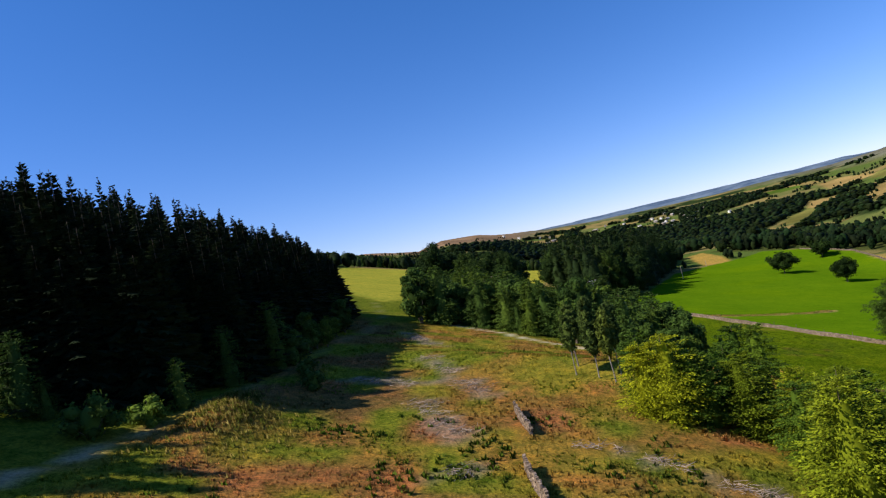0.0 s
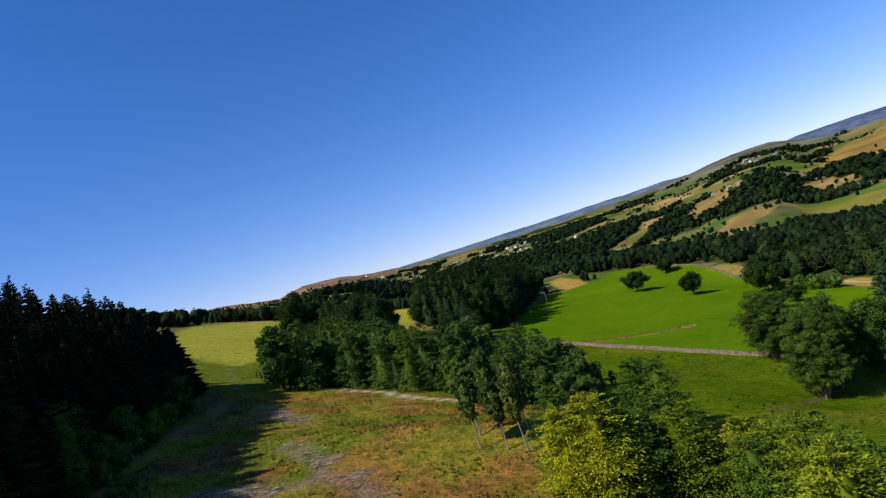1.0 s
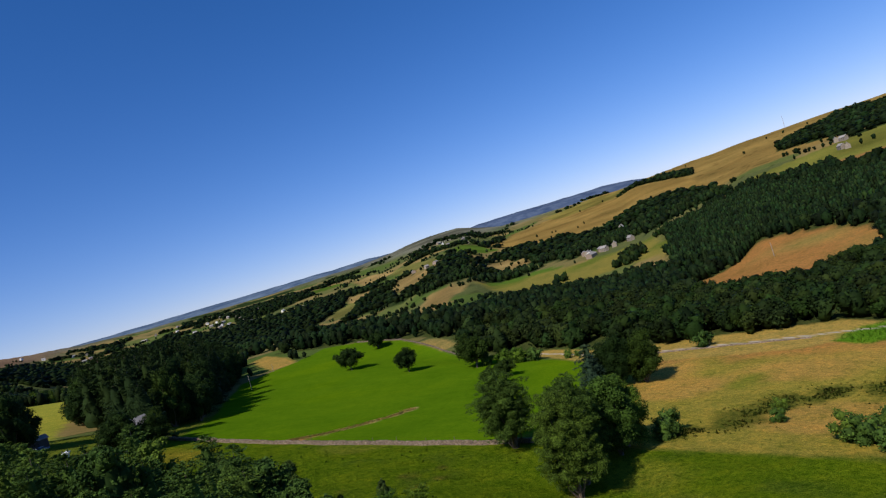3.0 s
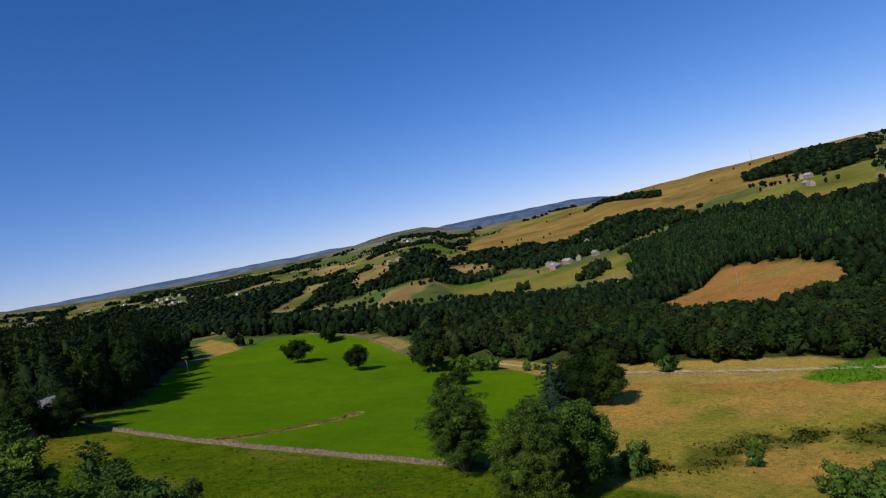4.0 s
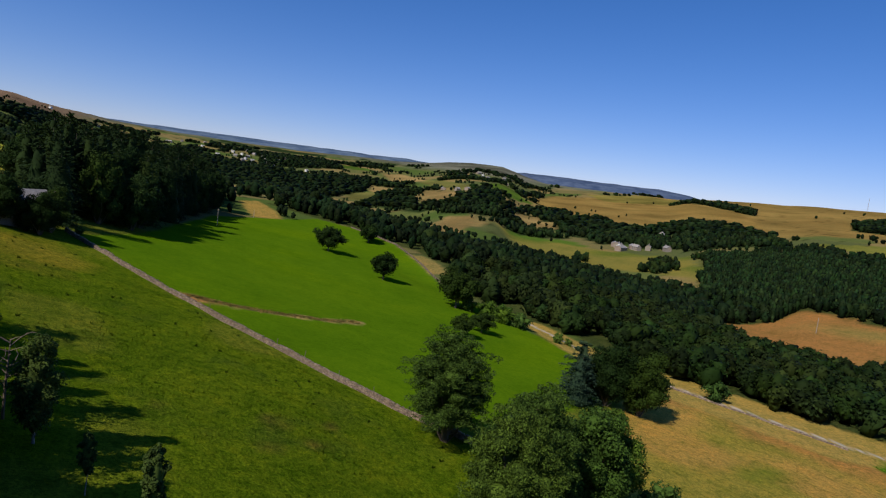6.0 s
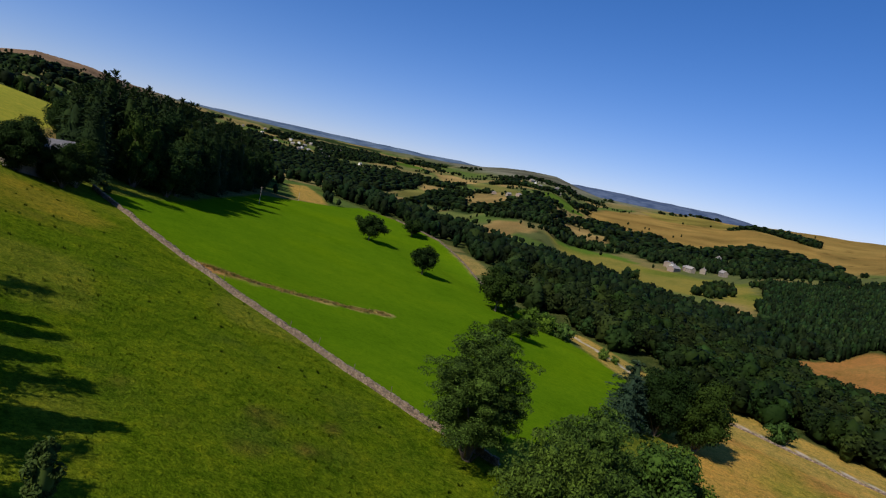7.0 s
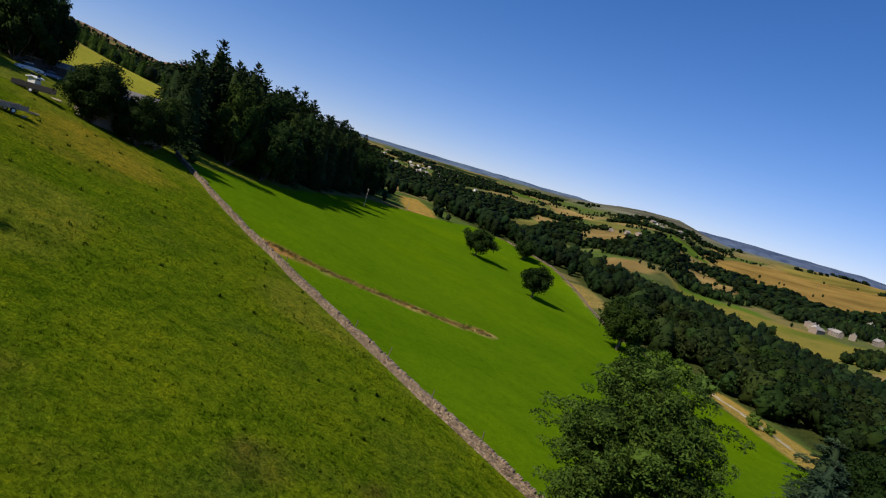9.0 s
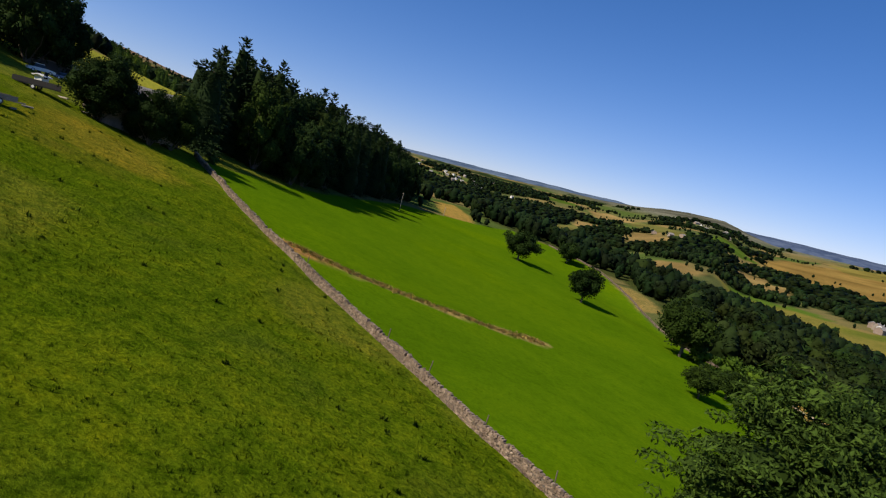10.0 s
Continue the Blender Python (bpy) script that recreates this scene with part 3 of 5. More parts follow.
def broadleaf(name, h, spread, leaf, count, mat, seed, aspect=0.6, base=0.18, bark=None, squash=0.85, lobes=9, girth=1.0, trunk_lean=0.0, taper=0.0, subs=5, fill=0.62, ragged=0.0):
    """A broadleaved tree: forked trunk, limbs to each bough, crown of leaf sprays on heaps of small uneven lobes."""
    g = np.random.default_rng(seed)
    root = new(name)
    lo = h * base
    cz, rz = (lo + h) / 2, (h - lo) / 2
    k = np.arange(lobes) + 0.5
    up, turn = 1 - 2 * k / lobes, 2.39996 * k + g.uniform(0, 6.28)
    flat = np.sqrt(1 - up * up)
    c = np.c_[flat * np.cos(turn), flat * np.sin(turn), up] * g.uniform(0.48, 0.72, lobes)[:, None] * (spread, spread, rz)
    c[:, :2] *= (1 - taper * np.clip((c[:, 2] / rz + 0.7) / 1.5, 0, 1))[:, None]
    c[:, 2] += cz
    big = g.uniform(0.34, 0.46, lobes) * spread * (1 - 0.55 * taper * np.clip((c[:, 2] - cz) / rz + 0.5, 0, 1))
    limbs = [tube([(0, 0, -0.4), (trunk_lean * 0.3, 0, h * 0.12), (trunk_lean, 0, h * 0.3), (trunk_lean, 0, h * 0.8)], [h * 0.030 * girth, h * 0.022 * girth, h * 0.018 * girth, h * 0.006 * girth], 7)]
    for q in c:
        a = np.array((trunk_lean, 0, min(max(lo * 1.3, q[2] - spread * 0.8), h * 0.7)))
        m = (a + q) / 2 + g.normal(0, 0.06 * spread, 3)
        limbs.append(tube([a, m, q], [h * 0.011 * girth, h * 0.007 * girth, h * 0.003 * girth], 5))
    v, f = join(limbs)
    part_mesh("trunk", raw_mesh("trunk", v, f, [bark or BARK], smooth=True), root)
    sub_c, sub_r = [], []
    for q, r in zip(c, big):
        d = on_ball(subs, g)
        out = (q - (0, 0, cz)) / (np.linalg.norm(q - (0, 0, cz)) + 1e-6)
        d = d + out * 0.5
        d /= np.linalg.norm(d, axis=1)[:, None]
        sub_c += list(q + d * r * g.uniform(0.45 + 0.2 * ragged, 0.85 + 0.3 * ragged, subs)[:, None] * (1, 1, squash + 0.25 * ragged))
        sub_r += list(r * g.uniform(0.34, 0.6, subs) * (1 - 0.32 * ragged))
    sub_c, sub_r = np.array(sub_c), np.array(sub_r)
    per = np.maximum((count * sub_r ** 2 / (sub_r ** 2).sum()).astype(int), 6)
    P, N, pieces = [], [], []
    for q, r, k in zip(sub_c, sub_r, per):
        d = on_ball(k, g)
        d[:, 2] = np.where((d[:, 2] < -0.3) & (g.uniform(0, 1, k) < 0.6), -d[:, 2], d[:, 2])
        P.append(q + d * (r * g.uniform(0.70, 1.12, k))[:, None] * (1, 1, squash))
        N.append(d + (0, 0, 0.35))
    per = np.maximum((count * 0.55 * big ** 2 / (big ** 2).sum()).astype(int), 6)
    for q, r, k in zip(c, big, per):
        d = on_ball(k, g)
        P.append(q + d * (r * fill * g.uniform(0.92, 1.2, k))[:, None] * (1, 1, squash))
        N.append(d + (0, 0, 0.25))
        pieces.append(lobe(q, r * fill * 0.88, r * fill * squash * 0.88, g, 6))
    pieces.append(lobe(np.array((0, 0, cz - 0.1 * rz)), spread * 0.42, rz * 0.7, g, 7))
    pieces.append(sprays(np.concatenate(P), np.concatenate(N), leaf, g, aspect))
    v, f = join(pieces)
    part_mesh("crown", raw_mesh("crown", v, f, [mat], smooth=True), root)
    return root


def lobe(q, r, rz, g, sides=6):
    """A small uneven mass of leaves."""
    v, f = [(0, 0, -1.0)], []
    for j, (z, w) in enumerate(((-0.55, 0.8), (0.1, 1.0), (0.68, 0.72))):
        v += [(w * math.cos(6.283 * (k + 0.5 * j) / sides), w * math.sin(6.283 * (k + 0.5 * j) / sides), z) for k in range(sides)]
    v.append((0, 0, 1.0))
    for k in range(sides):
        n = (k + 1) % sides
        f += [(0, 1 + n, 1 + k), (1 + 2 * sides + k, 1 + 2 * sides + n, 1 + 3 * sides)]
        for j in (0, 1):
            a, b = 1 + j * sides + k, 1 + j * sides + n
            f += [(a, b, b + sides), (a, b + sides, a + sides)]
    v = np.array(v) * (1 + g.normal(0, 0.12, (len(v), 1))) * (r, r, rz) + q
    return v, np.array(f)


def spruce(name, h, spread, mat, seed, step=0.5, skirt=0.04, droop=0.35, bare=0.0, boughs=7, full=0.68):
    """A spruce: straight trunk and whorls of drooping boughs, each a ragged fan of needles."""
    g = np.random.default_rng(seed)
    root = new(name)
    v, f = tube([(0, 0, -0.4), (0, 0, h * 0.5), (0, 0, h)], [h * 0.014, h * 0.009, 0.02], 6)
    part_mesh("trunk", raw_mesh("trunk", v, f, [BARK], smooth=True), root)
    V, F, o = [], [], 0
    z = h * max(skirt, bare)
    while z < h * 0.985:
        u = (z / h - skirt) / (1 - skirt)
        reach = spread * (1 - u) ** full * g.uniform(0.75, 1.12) + 0.16
        n = boughs if u < 0.9 else 5
        turn = g.uniform(0, 6.28)
        lift = 0.45 * max(0.0, u - 0.6) / 0.4
        for k in range(n):
            a = turn + 6.283 * k / n + g.normal(0, 0.25)
            L = reach * g.uniform(0.6, 1.2)
            d, s = np.array((math.cos(a), math.sin(a), 0)), np.array((-math.sin(a), math.cos(a), 0))
            dz = (lift - droop * g.uniform(0.5, 1.4)) * L
            zb = z + g.uniform(-0.5, 0.5) * step
            spine = [np.array((0, 0, zb + 0.1)) + d * L * q + (0, 0, dz * q ** 1.4 + 0.12 * L * max(0, q - 0.7)) for q in (0.0, 0.4, 0.75, 1.0)]
            w = 0.33 * L + 0.15
            V += spine
            b = o + 4
            for j, q in ((1, 0.9), (2, 0.75), (3, 0.35)):
                tip = spine[j] + d * 0.12 * L
                V += [tip + s * w * q * g.uniform(0.7, 1.3) - (0, 0, 0.3 * w * q), tip - s * w * q * g.uniform(0.7, 1.3) - (0, 0, 0.3 * w * q)]
                F += [(o + j - 1, b, o + j), (o + j - 1, o + j, b + 1)]
                b += 2
            F += [(o + 2, o + 8, o + 3), (o + 2, o + 3, o + 9)]
            fin = 0.16 * L + 0.16
            V += [spine[1] - (0, 0, fin), spine[2] - (0, 0, fin * 0.9)]
            F += [(o, o + 10, o + 1), (o + 1, o + 10, o + 11), (o + 1, o + 11, o + 2), (o + 2, o + 11, o + 3)]
            o += 12
        z += step * g.uniform(0.7, 1.3) * (1 - 0.45 * u)
    for q in np.linspace(max(skirt, bare), 0.84, 7):
        w = 0.34 * spread * (1 - (q - skirt) / (1 - skirt)) ** full
        V += [np.array((w * math.cos(k * 1.0472) * g.uniform(0.7, 1.2), w * math.sin(k * 1.0472) * g.uniform(0.7, 1.2), q * h)) for k in range(6)]
    for r in range(6):
        for k in range(6):
            a, b = o + r * 6 + k, o + r * 6 + (k + 1) % 6
            F += [(a, b, b + 6), (a, b + 6, a + 6)]
    part_mesh("crown", raw_mesh("crown", np.array(V), F, [mat]), root)
    return root


def layered(name, h, spread, leaf, mat, seed, step=0.6, boughs=8, per=20, droop=0.2, full=0.6, bare=0.02, bark=None, slim=0.4, core=0.62, girth=1.0, oval=False):
    """A tree of leafy boughs in tiers: trunk, hidden inner mass, and sprays that follow every drooping bough."""
    g = np.random.default_rng(seed)
    root = new(name)
    v, f = tube([(0, 0, -0.4), (0.1, 0, h * 0.3), (0, 0.05, h * 0.7), (0, 0, h * 0.97)], [h * 0.020 * girth, h * 0.015 * girth, h * 0.008 * girth, 0.02], 7)
    part_mesh("trunk", raw_mesh("trunk", v, f, [bark or BARK], smooth=True), root)

    def reach(u):
        if oval:
            return spread * np.sin(math.pi * np.clip(0.16 + 0.80 * u, 0, 1)) ** full + 0.12
        return spread * np.clip(1.0 - u, 0, 1) ** full * np.minimum(1.0, 0.72 + 1.6 * u) + 0.12

    zs = np.arange(h * bare + 0.3, h * 0.99, step)
    n = len(zs) * boughs
    zb = np.repeat(zs, boughs) + g.uniform(-0.5, 0.5, n) * step
    u = np.clip(zb / h, 0, 1)
    a = g.uniform(0, 6.283, n)
    side = 1 + 0.16 * np.cos(a * 2 + g.uniform(0, 6.28)) + 0.12 * np.cos(a * 3 + u * 9)
    L = reach(u) * g.uniform(0.72, 1.12, n) * side
    up = np.interp(u, (0, 0.6, 1), (-1.0, -0.75, 1.6)) * droop * g.uniform(0.5, 1.5, n)
    rep = np.repeat(np.arange(n), per)
    k = len(rep)
    q = np.sqrt(g.uniform(0.03, 1.06, k))
    lat = g.normal(0, 0.21, k) * L[rep] * (0.35 + 0.65 * q)
    d, s = np.c_[np.cos(a), np.sin(a)][rep], np.c_[-np.sin(a), np.cos(a)][rep]
    p = np.c_[d * (L[rep] * q)[:, None] + s * lat[:, None], zb[rep] + up[rep] * L[rep] * q ** 1.4 - 0.22 * np.abs(lat) + g.normal(0, 0.10, k) * step]
    t = np.c_[d + s * (np.sign(lat) * 0.55)[:, None], up[rep] * 1.2] + g.normal(0, 0.32, (k, 3))
    t /= np.linalg.norm(t, axis=1)[:, None]
    nn = np.c_[d * 0.45, np.ones(k)] + g.normal(0, 0.42, (k, 3))
    w = np.cross(nn, t)
    w /= np.linalg.norm(w, axis=1)[:, None] + 1e-9
    nn = np.cross(t, w)
    sz = (leaf * g.uniform(0.6, 1.35, k) * (0.75 + 0.25 * (1 - u[rep])))[:, None]
    sv = np.stack([p - t * sz, p + w * sz * slim - nn * sz * 0.15, p + t * sz - nn * sz * 0.1, p - w * sz * slim - nn * sz * 0.15], 1).reshape(-1, 3)
    i = np.arange(k)[:, None] * 4
    rings, m = np.linspace(0.01, 0.90, 11), 9
    cv = [((0.04 + core * (1.05 - 0.45 * r) * float(reach(np.array(r)))) * w2 * math.cos(6.283 * j / m), (0.04 + core * (1.05 - 0.45 * r) * float(reach(np.array(r)))) * w2 * math.sin(6.283 * j / m), r * h - 0.1) for r in rings for j, w2 in enumerate(g.uniform(0.75, 1.15, m))]
    cf = []
    for r in range(10):
        for j in range(m):
            b, e = r * m + j, r * m + (j + 1) % m
            cf += [(b, e, e + m), (b, e + m, b + m)]
    v, f = join([(np.array(cv), np.array(cf)), (sv, np.r_[np.c_[i, i + 1, i + 2], np.c_[i, i + 2, i + 3]])])
    part_mesh("crown", raw_mesh("crown", v, f, [mat], smooth=True), root)
    return root


def place(proto, x, y, scale=1.0, tall=1.0, sink=0.1):
    m = Matrix.Translation((x, y, float(land(x, y)) - sink)) @ Matrix.Rotation(random.uniform(0, 6.283), 4, "Z") @ Matrix.Diagonal((scale, scale, scale * tall, 1))
    return copy_thing(proto, m)


def scatter(poly, gap, count, g):
    """Places in a polygon, at least a gap apart."""
    xs, ys = [p[0] for p in poly], [p[1] for p in poly]
    got = []
    for _ in range(count * 30):
        x, y = g.uniform(min(xs), max(xs)), g.uniform(min(ys), max(ys))
        if inside(np.array([x]), np.array([y]), poly)[0] and all((x - a) ** 2 + (y - b) ** 2 > gap * gap for a, b in got):
            got.append((x, y))
            if len(got) >= count:
                break
    return got


# ---- ground: one sheet to the skyline ----
def axis(lo, hi, fine, cap_far):
    a = list(np.arange(lo, hi + 0.01, fine))
    for sign in (1, -1):
        q, s = (hi if sign > 0 else lo), fine
        while abs(q) < 4700:
            far = abs(q) > 2300 or sign < 0
            s = min(s * 1.05, 160 if far else cap_far)
            q += sign * s
            a.append(q)
    return np.array(sorted(a))


def build_ground():
    gx, gy = axis(-60, 262, 1.9, 19), axis(0, 470, 2.1, 19)
    X, Y = np.meshgrid(gx, gy)
    x, y = X.ravel(), Y.ravel()
    nx, ny = len(gx), len(gy)
    i = (np.arange(ny - 1)[:, None] * nx + np.arange(nx - 1)[None]).ravel()
    me = raw_mesh("ground", np.c_[x, y, land(x, y)], np.c_[i, i + 1, i + 1 + nx, i + nx], [TURF], smooth=True)
    at = me.color_attributes.new("soil", "FLOAT_COLOR", "POINT")
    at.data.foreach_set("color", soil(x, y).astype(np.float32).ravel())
    tagged(new("ground", me), "hillside of pasture, heath and hay fields above a wooded valley", "ground", kind="structure")


build_ground()

# ---- trees ----
g = np.random.default_rng(11)
random.seed(5)
SPRUCES = [spruce("spruce_tree", 18.5 + 0.8 * k, 4.3 + 0.2 * k, LEAF_SPRUCE, 100 + k, skirt=0.01 + 0.03 * (k % 2), full=0.74, step=0.5) for k in range(5)]
INNER = [spruce("spruce_tree", 19 + k, 3.6, LEAF_SPRUCE, 110 + k, step=0.7, boughs=7, full=0.7, bare=0.15) for k in range(3)]
FIRS = [layered("fir_tree", 21 + k, 6.8, 0.42, LEAF_FIR, 120 + k, step=0.9, boughs=9, per=20, droop=0.26, full=0.42, slim=0.36) for k in range(4)]
BACK_FIRS = [layered("fir_tree", 20 + 2 * k, 6.4, 0.75, LEAF_FIR, 126 + k, step=1.3, boughs=6, per=9, droop=0.3, full=0.5, slim=0.35, bare=0.2) for k in range(2)]
OAKS = [broadleaf("oak_tree", 12.5, 7.0, 0.30, 3400, LEAF_OAK, 200 + k, base=0.13, lobes=14) for k in range(3)]
ASHES = [layered("ash_tree", 11.5 + 1.2 * k, 4.2 + 0.4 * (k % 2), 0.24, LEAF_ASH, 220 + k, step=0.6, boughs=9, per=26, droop=0.14, full=0.38, slim=0.5, core=0.45) for k in range(2)]
ASHES += [broadleaf("ash_tree", 12.5 + k, 4.4, 0.22, 3200, LEAF_ASH, 222 + k, base=-0.02, lobes=14, taper=0.3, subs=5, fill=0.75) for k in range(2)]
CLOSED = [layered("ash_tree", 13, 4.4, 0.34, LEAF_ASH, 225 + k, step=0.9, boughs=8, per=20, droop=0.16, full=0.42, slim=0.5, bare=0.2, core=0.45) for k in range(2)]
LIMES = [broadleaf("lime_tree", 16.8, 6.8, 0.20, 15000, LEAF_LIME, 230 + k, base=0.0, lobes=20, taper=0.3, subs=8, fill=0.7) for k in range(2)]
YARD_TREES = [broadleaf("beech_tree", 13, 6.4, 0.20, 12000, LEAF_OAK, 250 + k, base=-0.04, lobes=18, subs=7, fill=0.7) for k in range(2)]
STAND_TREES = [broadleaf("beech_tree", 13, 6.4, 0.25, 5000, LEAF_STAND, 255 + k, base=-0.04, lobes=16, subs=6, fill=0.72) for k in range(2)]
YELLOWS = [layered("sycamore_tree", 8.6 + 0.6 * k, 3.6, 0.16, LEAF_YELLOW, 240 + k, step=0.48, boughs=9, per=56, droop=0.13, full=0.7, slim=0.5, core=0.36, oval=True) for k in range(3)]
GREENS = [layered("sycamore_tree", 8 + 0.6 * k, 3.0, 0.17, LEAF_BEECH, 245 + k, step=0.48, boughs=9, per=50, droop=0.13, full=0.7, slim=0.5, core=0.36, oval=True) for k in range(2)]
BIRCHES = [broadleaf("birch_tree", 12, 2.6, 0.15, 5200, LEAF_BIRCH, 260 + k, aspect=0.5, base=0.02, lobes=22, girth=0.45, bark=BIRCH_BARK, taper=0.3, subs=7, fill=0.5, squash=1.25) for k in range(3)]
SLIM_BIRCHES = [broadleaf("birch_tree", 8.6, 1.25, 0.13, 2400, LEAF_BIRCH, 264 + k, aspect=0.5, base=0.22, lobes=16, girth=0.36, bark=BIRCH_BARK, taper=0.4, subs=6, fill=0.5, squash=1.3, trunk_lean=0.15) for k in range(2)]
LARCHES = [broadleaf("larch_tree", 17 + k, 6.2, 0.22, 15000, LEAF_LARCH, 280 + k, aspect=0.36, base=-0.02, lobes=26, taper=0.3, subs=11, fill=0.6, squash=0.55, ragged=1.0) for k in range(2)]
NEAR_LARCHES = [broadleaf("larch_tree", 17, 6.2, 0.15, 30000, LEAF_LARCH, 285 + k, aspect=0.36, base=-0.02, lobes=30, taper=0.35, subs=12, fill=0.58, squash=0.55, ragged=1.0) for k in range(2)]
PINES = [layered("pine_tree", 12, 4.8, 0.30, LEAF_PINE, 300 + k, step=0.95, boughs=8, per=60, droop=-0.05, full=0.5, slim=0.36, core=0.5) for k in range(2)]
LIGHT_SHRUBS = [broadleaf("hawthorn_bush", 3.2, 2.3, 0.17, 520, LEAF_BEECH, 325 + k, base=-0.15, lobes=9, fill=0.75) for k in range(2)]
SHRUBS = [broadleaf("hawthorn_bush", 3.2, 2.1, 0.17, 430, LEAF_ASH, 320 + k, base=-0.15, lobes=8, fill=0.75) for k in range(3)]
KINDS = (SPRUCES, INNER, FIRS, BACK_FIRS, OAKS, ASHES, CLOSED, LIMES, YARD_TREES, STAND_TREES, YELLOWS, GREENS, BIRCHES, SLIM_BIRCHES, LARCHES, NEAR_LARCHES, PINES, LIGHT_SHRUBS, SHRUBS)

LABELS = {"spruce_tree": ("tall dark spruce in the plantation on the slope", "tree", "spruces of the plantation"),
          "fir_tree": ("very tall dark fir at the edge of the green field", "tree", "firs above the field"),
          "oak_tree": ("round dark green oak with a short trunk on grass", "tree", "oaks in the fields"),
          "ash_tree": ("leafy green ash tree with a tall crown", "tree", "broadleaved trees of the wood"),
          "lime_tree": ("big full-leaved green lime tree in the hedgerow", "tree", "hedgerow trees"),
          "sycamore_tree": ("young sycamore with bright yellow-green leaves", "tree", "young trees beside the heath"),
          "birch_tree": ("slender birch with pale trunk and airy crown", "tree", "birches along the pasture"),
          "beech_tree": ("dense round dark green beech leafed to the ground", "tree", "trees round the farmyard"),
          "larch_tree": ("tall soft green larch in the hedgerow", "tree", "hedgerow trees"),
          "pine_tree": ("bluish green pine with a pointed crown", "tree", "pines"),
          "hawthorn_bush": ("low round hawthorn bush on the grass", "bush", "hawthorn bushes")}
for protos in KINDS:
    for p in protos:
        key = p.name.split(".")[0]
        tagged(p, LABELS[key][0] if p not in GREENS else "young sycamore with deep green leaves", LABELS[key][1], LABELS[key][2])


def put(protos, spots, lo=0.85, hi=1.15, tall=(0.9, 1.12)):
    """Sets a copy of one of the kinds at every spot."""
    for x, y in spots:
        place(random.choice(protos), x, y, random.uniform(lo, hi), random.uniform(*tall))


spots = scatter(WEST_WOOD[:6] + [(-40, 152), (-38, 100), (-40, 78), (-52, 66)], 2.0, 125, g) + scatter([(-62, 64), (-53, 67), (-42, 79), (-40, 100), (-44, 152), (-60, 165), (-110, 150), (-120, 95)], 3.6, 130, g)
edge = [p for p in spots if off_line(*p, WEST_WOOD[:6]) < 12]
for x, y in spots:
    k = random.randrange(5 if (x, y) in edge else 3)
    tree, high = (SPRUCES[k], 18.5 + 0.8 * k) if (x, y) in edge else (INNER[k], 19.0 + k)
    top = float(np.interp(y, (50, 64, 75, 90, 110, 150), (27, 25, 23.5, 22, 21, 20.5))) * random.uniform(0.88, 1.04) * float(np.interp(off_line(x, y, WEST_WOOD[:6]), (0, 4, 14, 30), (0.64, 0.84, 1.08, 1.2)))
    girth = random.uniform(0.85, 1.1)
    place(tree, x, y, girth, top / high / girth)
# unseen spruces, added to throw shadow over the near end of the track
put(INNER, scatter([(-72, 12), (-48, 16), (-45, 40), (-50, 50), (-75, 50)], 3.2, 52, g), 0.85, 1.1)
spots = scatter(BIRCH_WOOD, 3.4, 190, g)
edge = [p for p in spots if off_line(*p, BIRCH_WOOD[:11]) < 7]
put(ASHES, edge, 0.55, 1.15, (0.8, 1.15))
put(CLOSED, [p for p in spots if p not in edge], 0.72, 0.92)
put(YELLOWS, [(18.5, 67), (20.5, 65.5), (27.5, 64.5), (32, 62)], 0.85, 1.0)
put(ASHES, [(-24, 90), (-23, 98), (-22.5, 106), (-29, 62)], 0.3, 0.42)
put(GREENS, [(22.5, 69.5), (25, 68), (22.8, 66), (31, 67), (34.5, 64), (19.5, 71), (28, 68.5)], 0.75, 1.0)
put(YELLOWS, [(30, 52), (33, 57), (27, 47)], 1.0, 1.25)
put(GREENS, [(32, 46), (29.5, 58), (24, 65)], 0.85, 1.1)
put(GREENS, [(35, 55), (37, 65), (36, 60), (34, 50)], 1.0, 1.25)
put(BIRCHES, [(18, 88)], 0.8, 0.85)
put(SLIM_BIRCHES, [(17.5, 76.4), (15.9, 78), (13.4, 79.4), (18.8, 78.4), (16.4, 80.5), (14.4, 82.2)], 1.05, 1.3)
put(BIRCHES, [(49, 135), (45, 152), (44, 146)], 0.88, 0.92, (0.98, 1.02))
put(SLIM_BIRCHES, [(55.2, 120.5)], 1.0, 1.02, (0.98, 1.02))
put(SLIM_BIRCHES, [(51.8, 126.6)], 0.7, 0.72, (0.95, 1.0))
put(SLIM_BIRCHES, [(42.5, 112)], 1.0, 1.05, (1.0, 1.05))
put(GREENS, [(45, 97), (43, 100)], 1.15, 1.25)
put(ASHES, [(41, 113), (43, 119), (40, 124), (42, 130), (39, 136)], 0.6, 0.8)
put(OAKS, [(190, 354)], 1.28, 1.3, (0.82, 0.84))
put(OAKS, [(188, 297)], 1.0, 1.02, (0.98, 1.0))
put(OAKS, [(198, 258)], 1.3, 1.34, (0.98, 1.02))
put(OAKS, [(206, 266)], 0.95, 1.0, (0.95, 1.0))
put(OAKS, [(166.5, 216), (181.5, 223.5)], 0.66, 0.7, (0.78, 0.84))
put(OAKS, [(246, 408), (252, 416)], 0.9, 1.0, (0.85, 0.95))
put(NEAR_LARCHES[:1], [(102.3, 143.8)], 1.26, 1.28, (0.89, 0.91))
put(NEAR_LARCHES, [(87, 115), (93, 118.5)], 1.05, 1.1, (1.16, 1.22))
put(LARCHES, [(99, 123)], 1.0, 1.05, (1.05, 1.1))
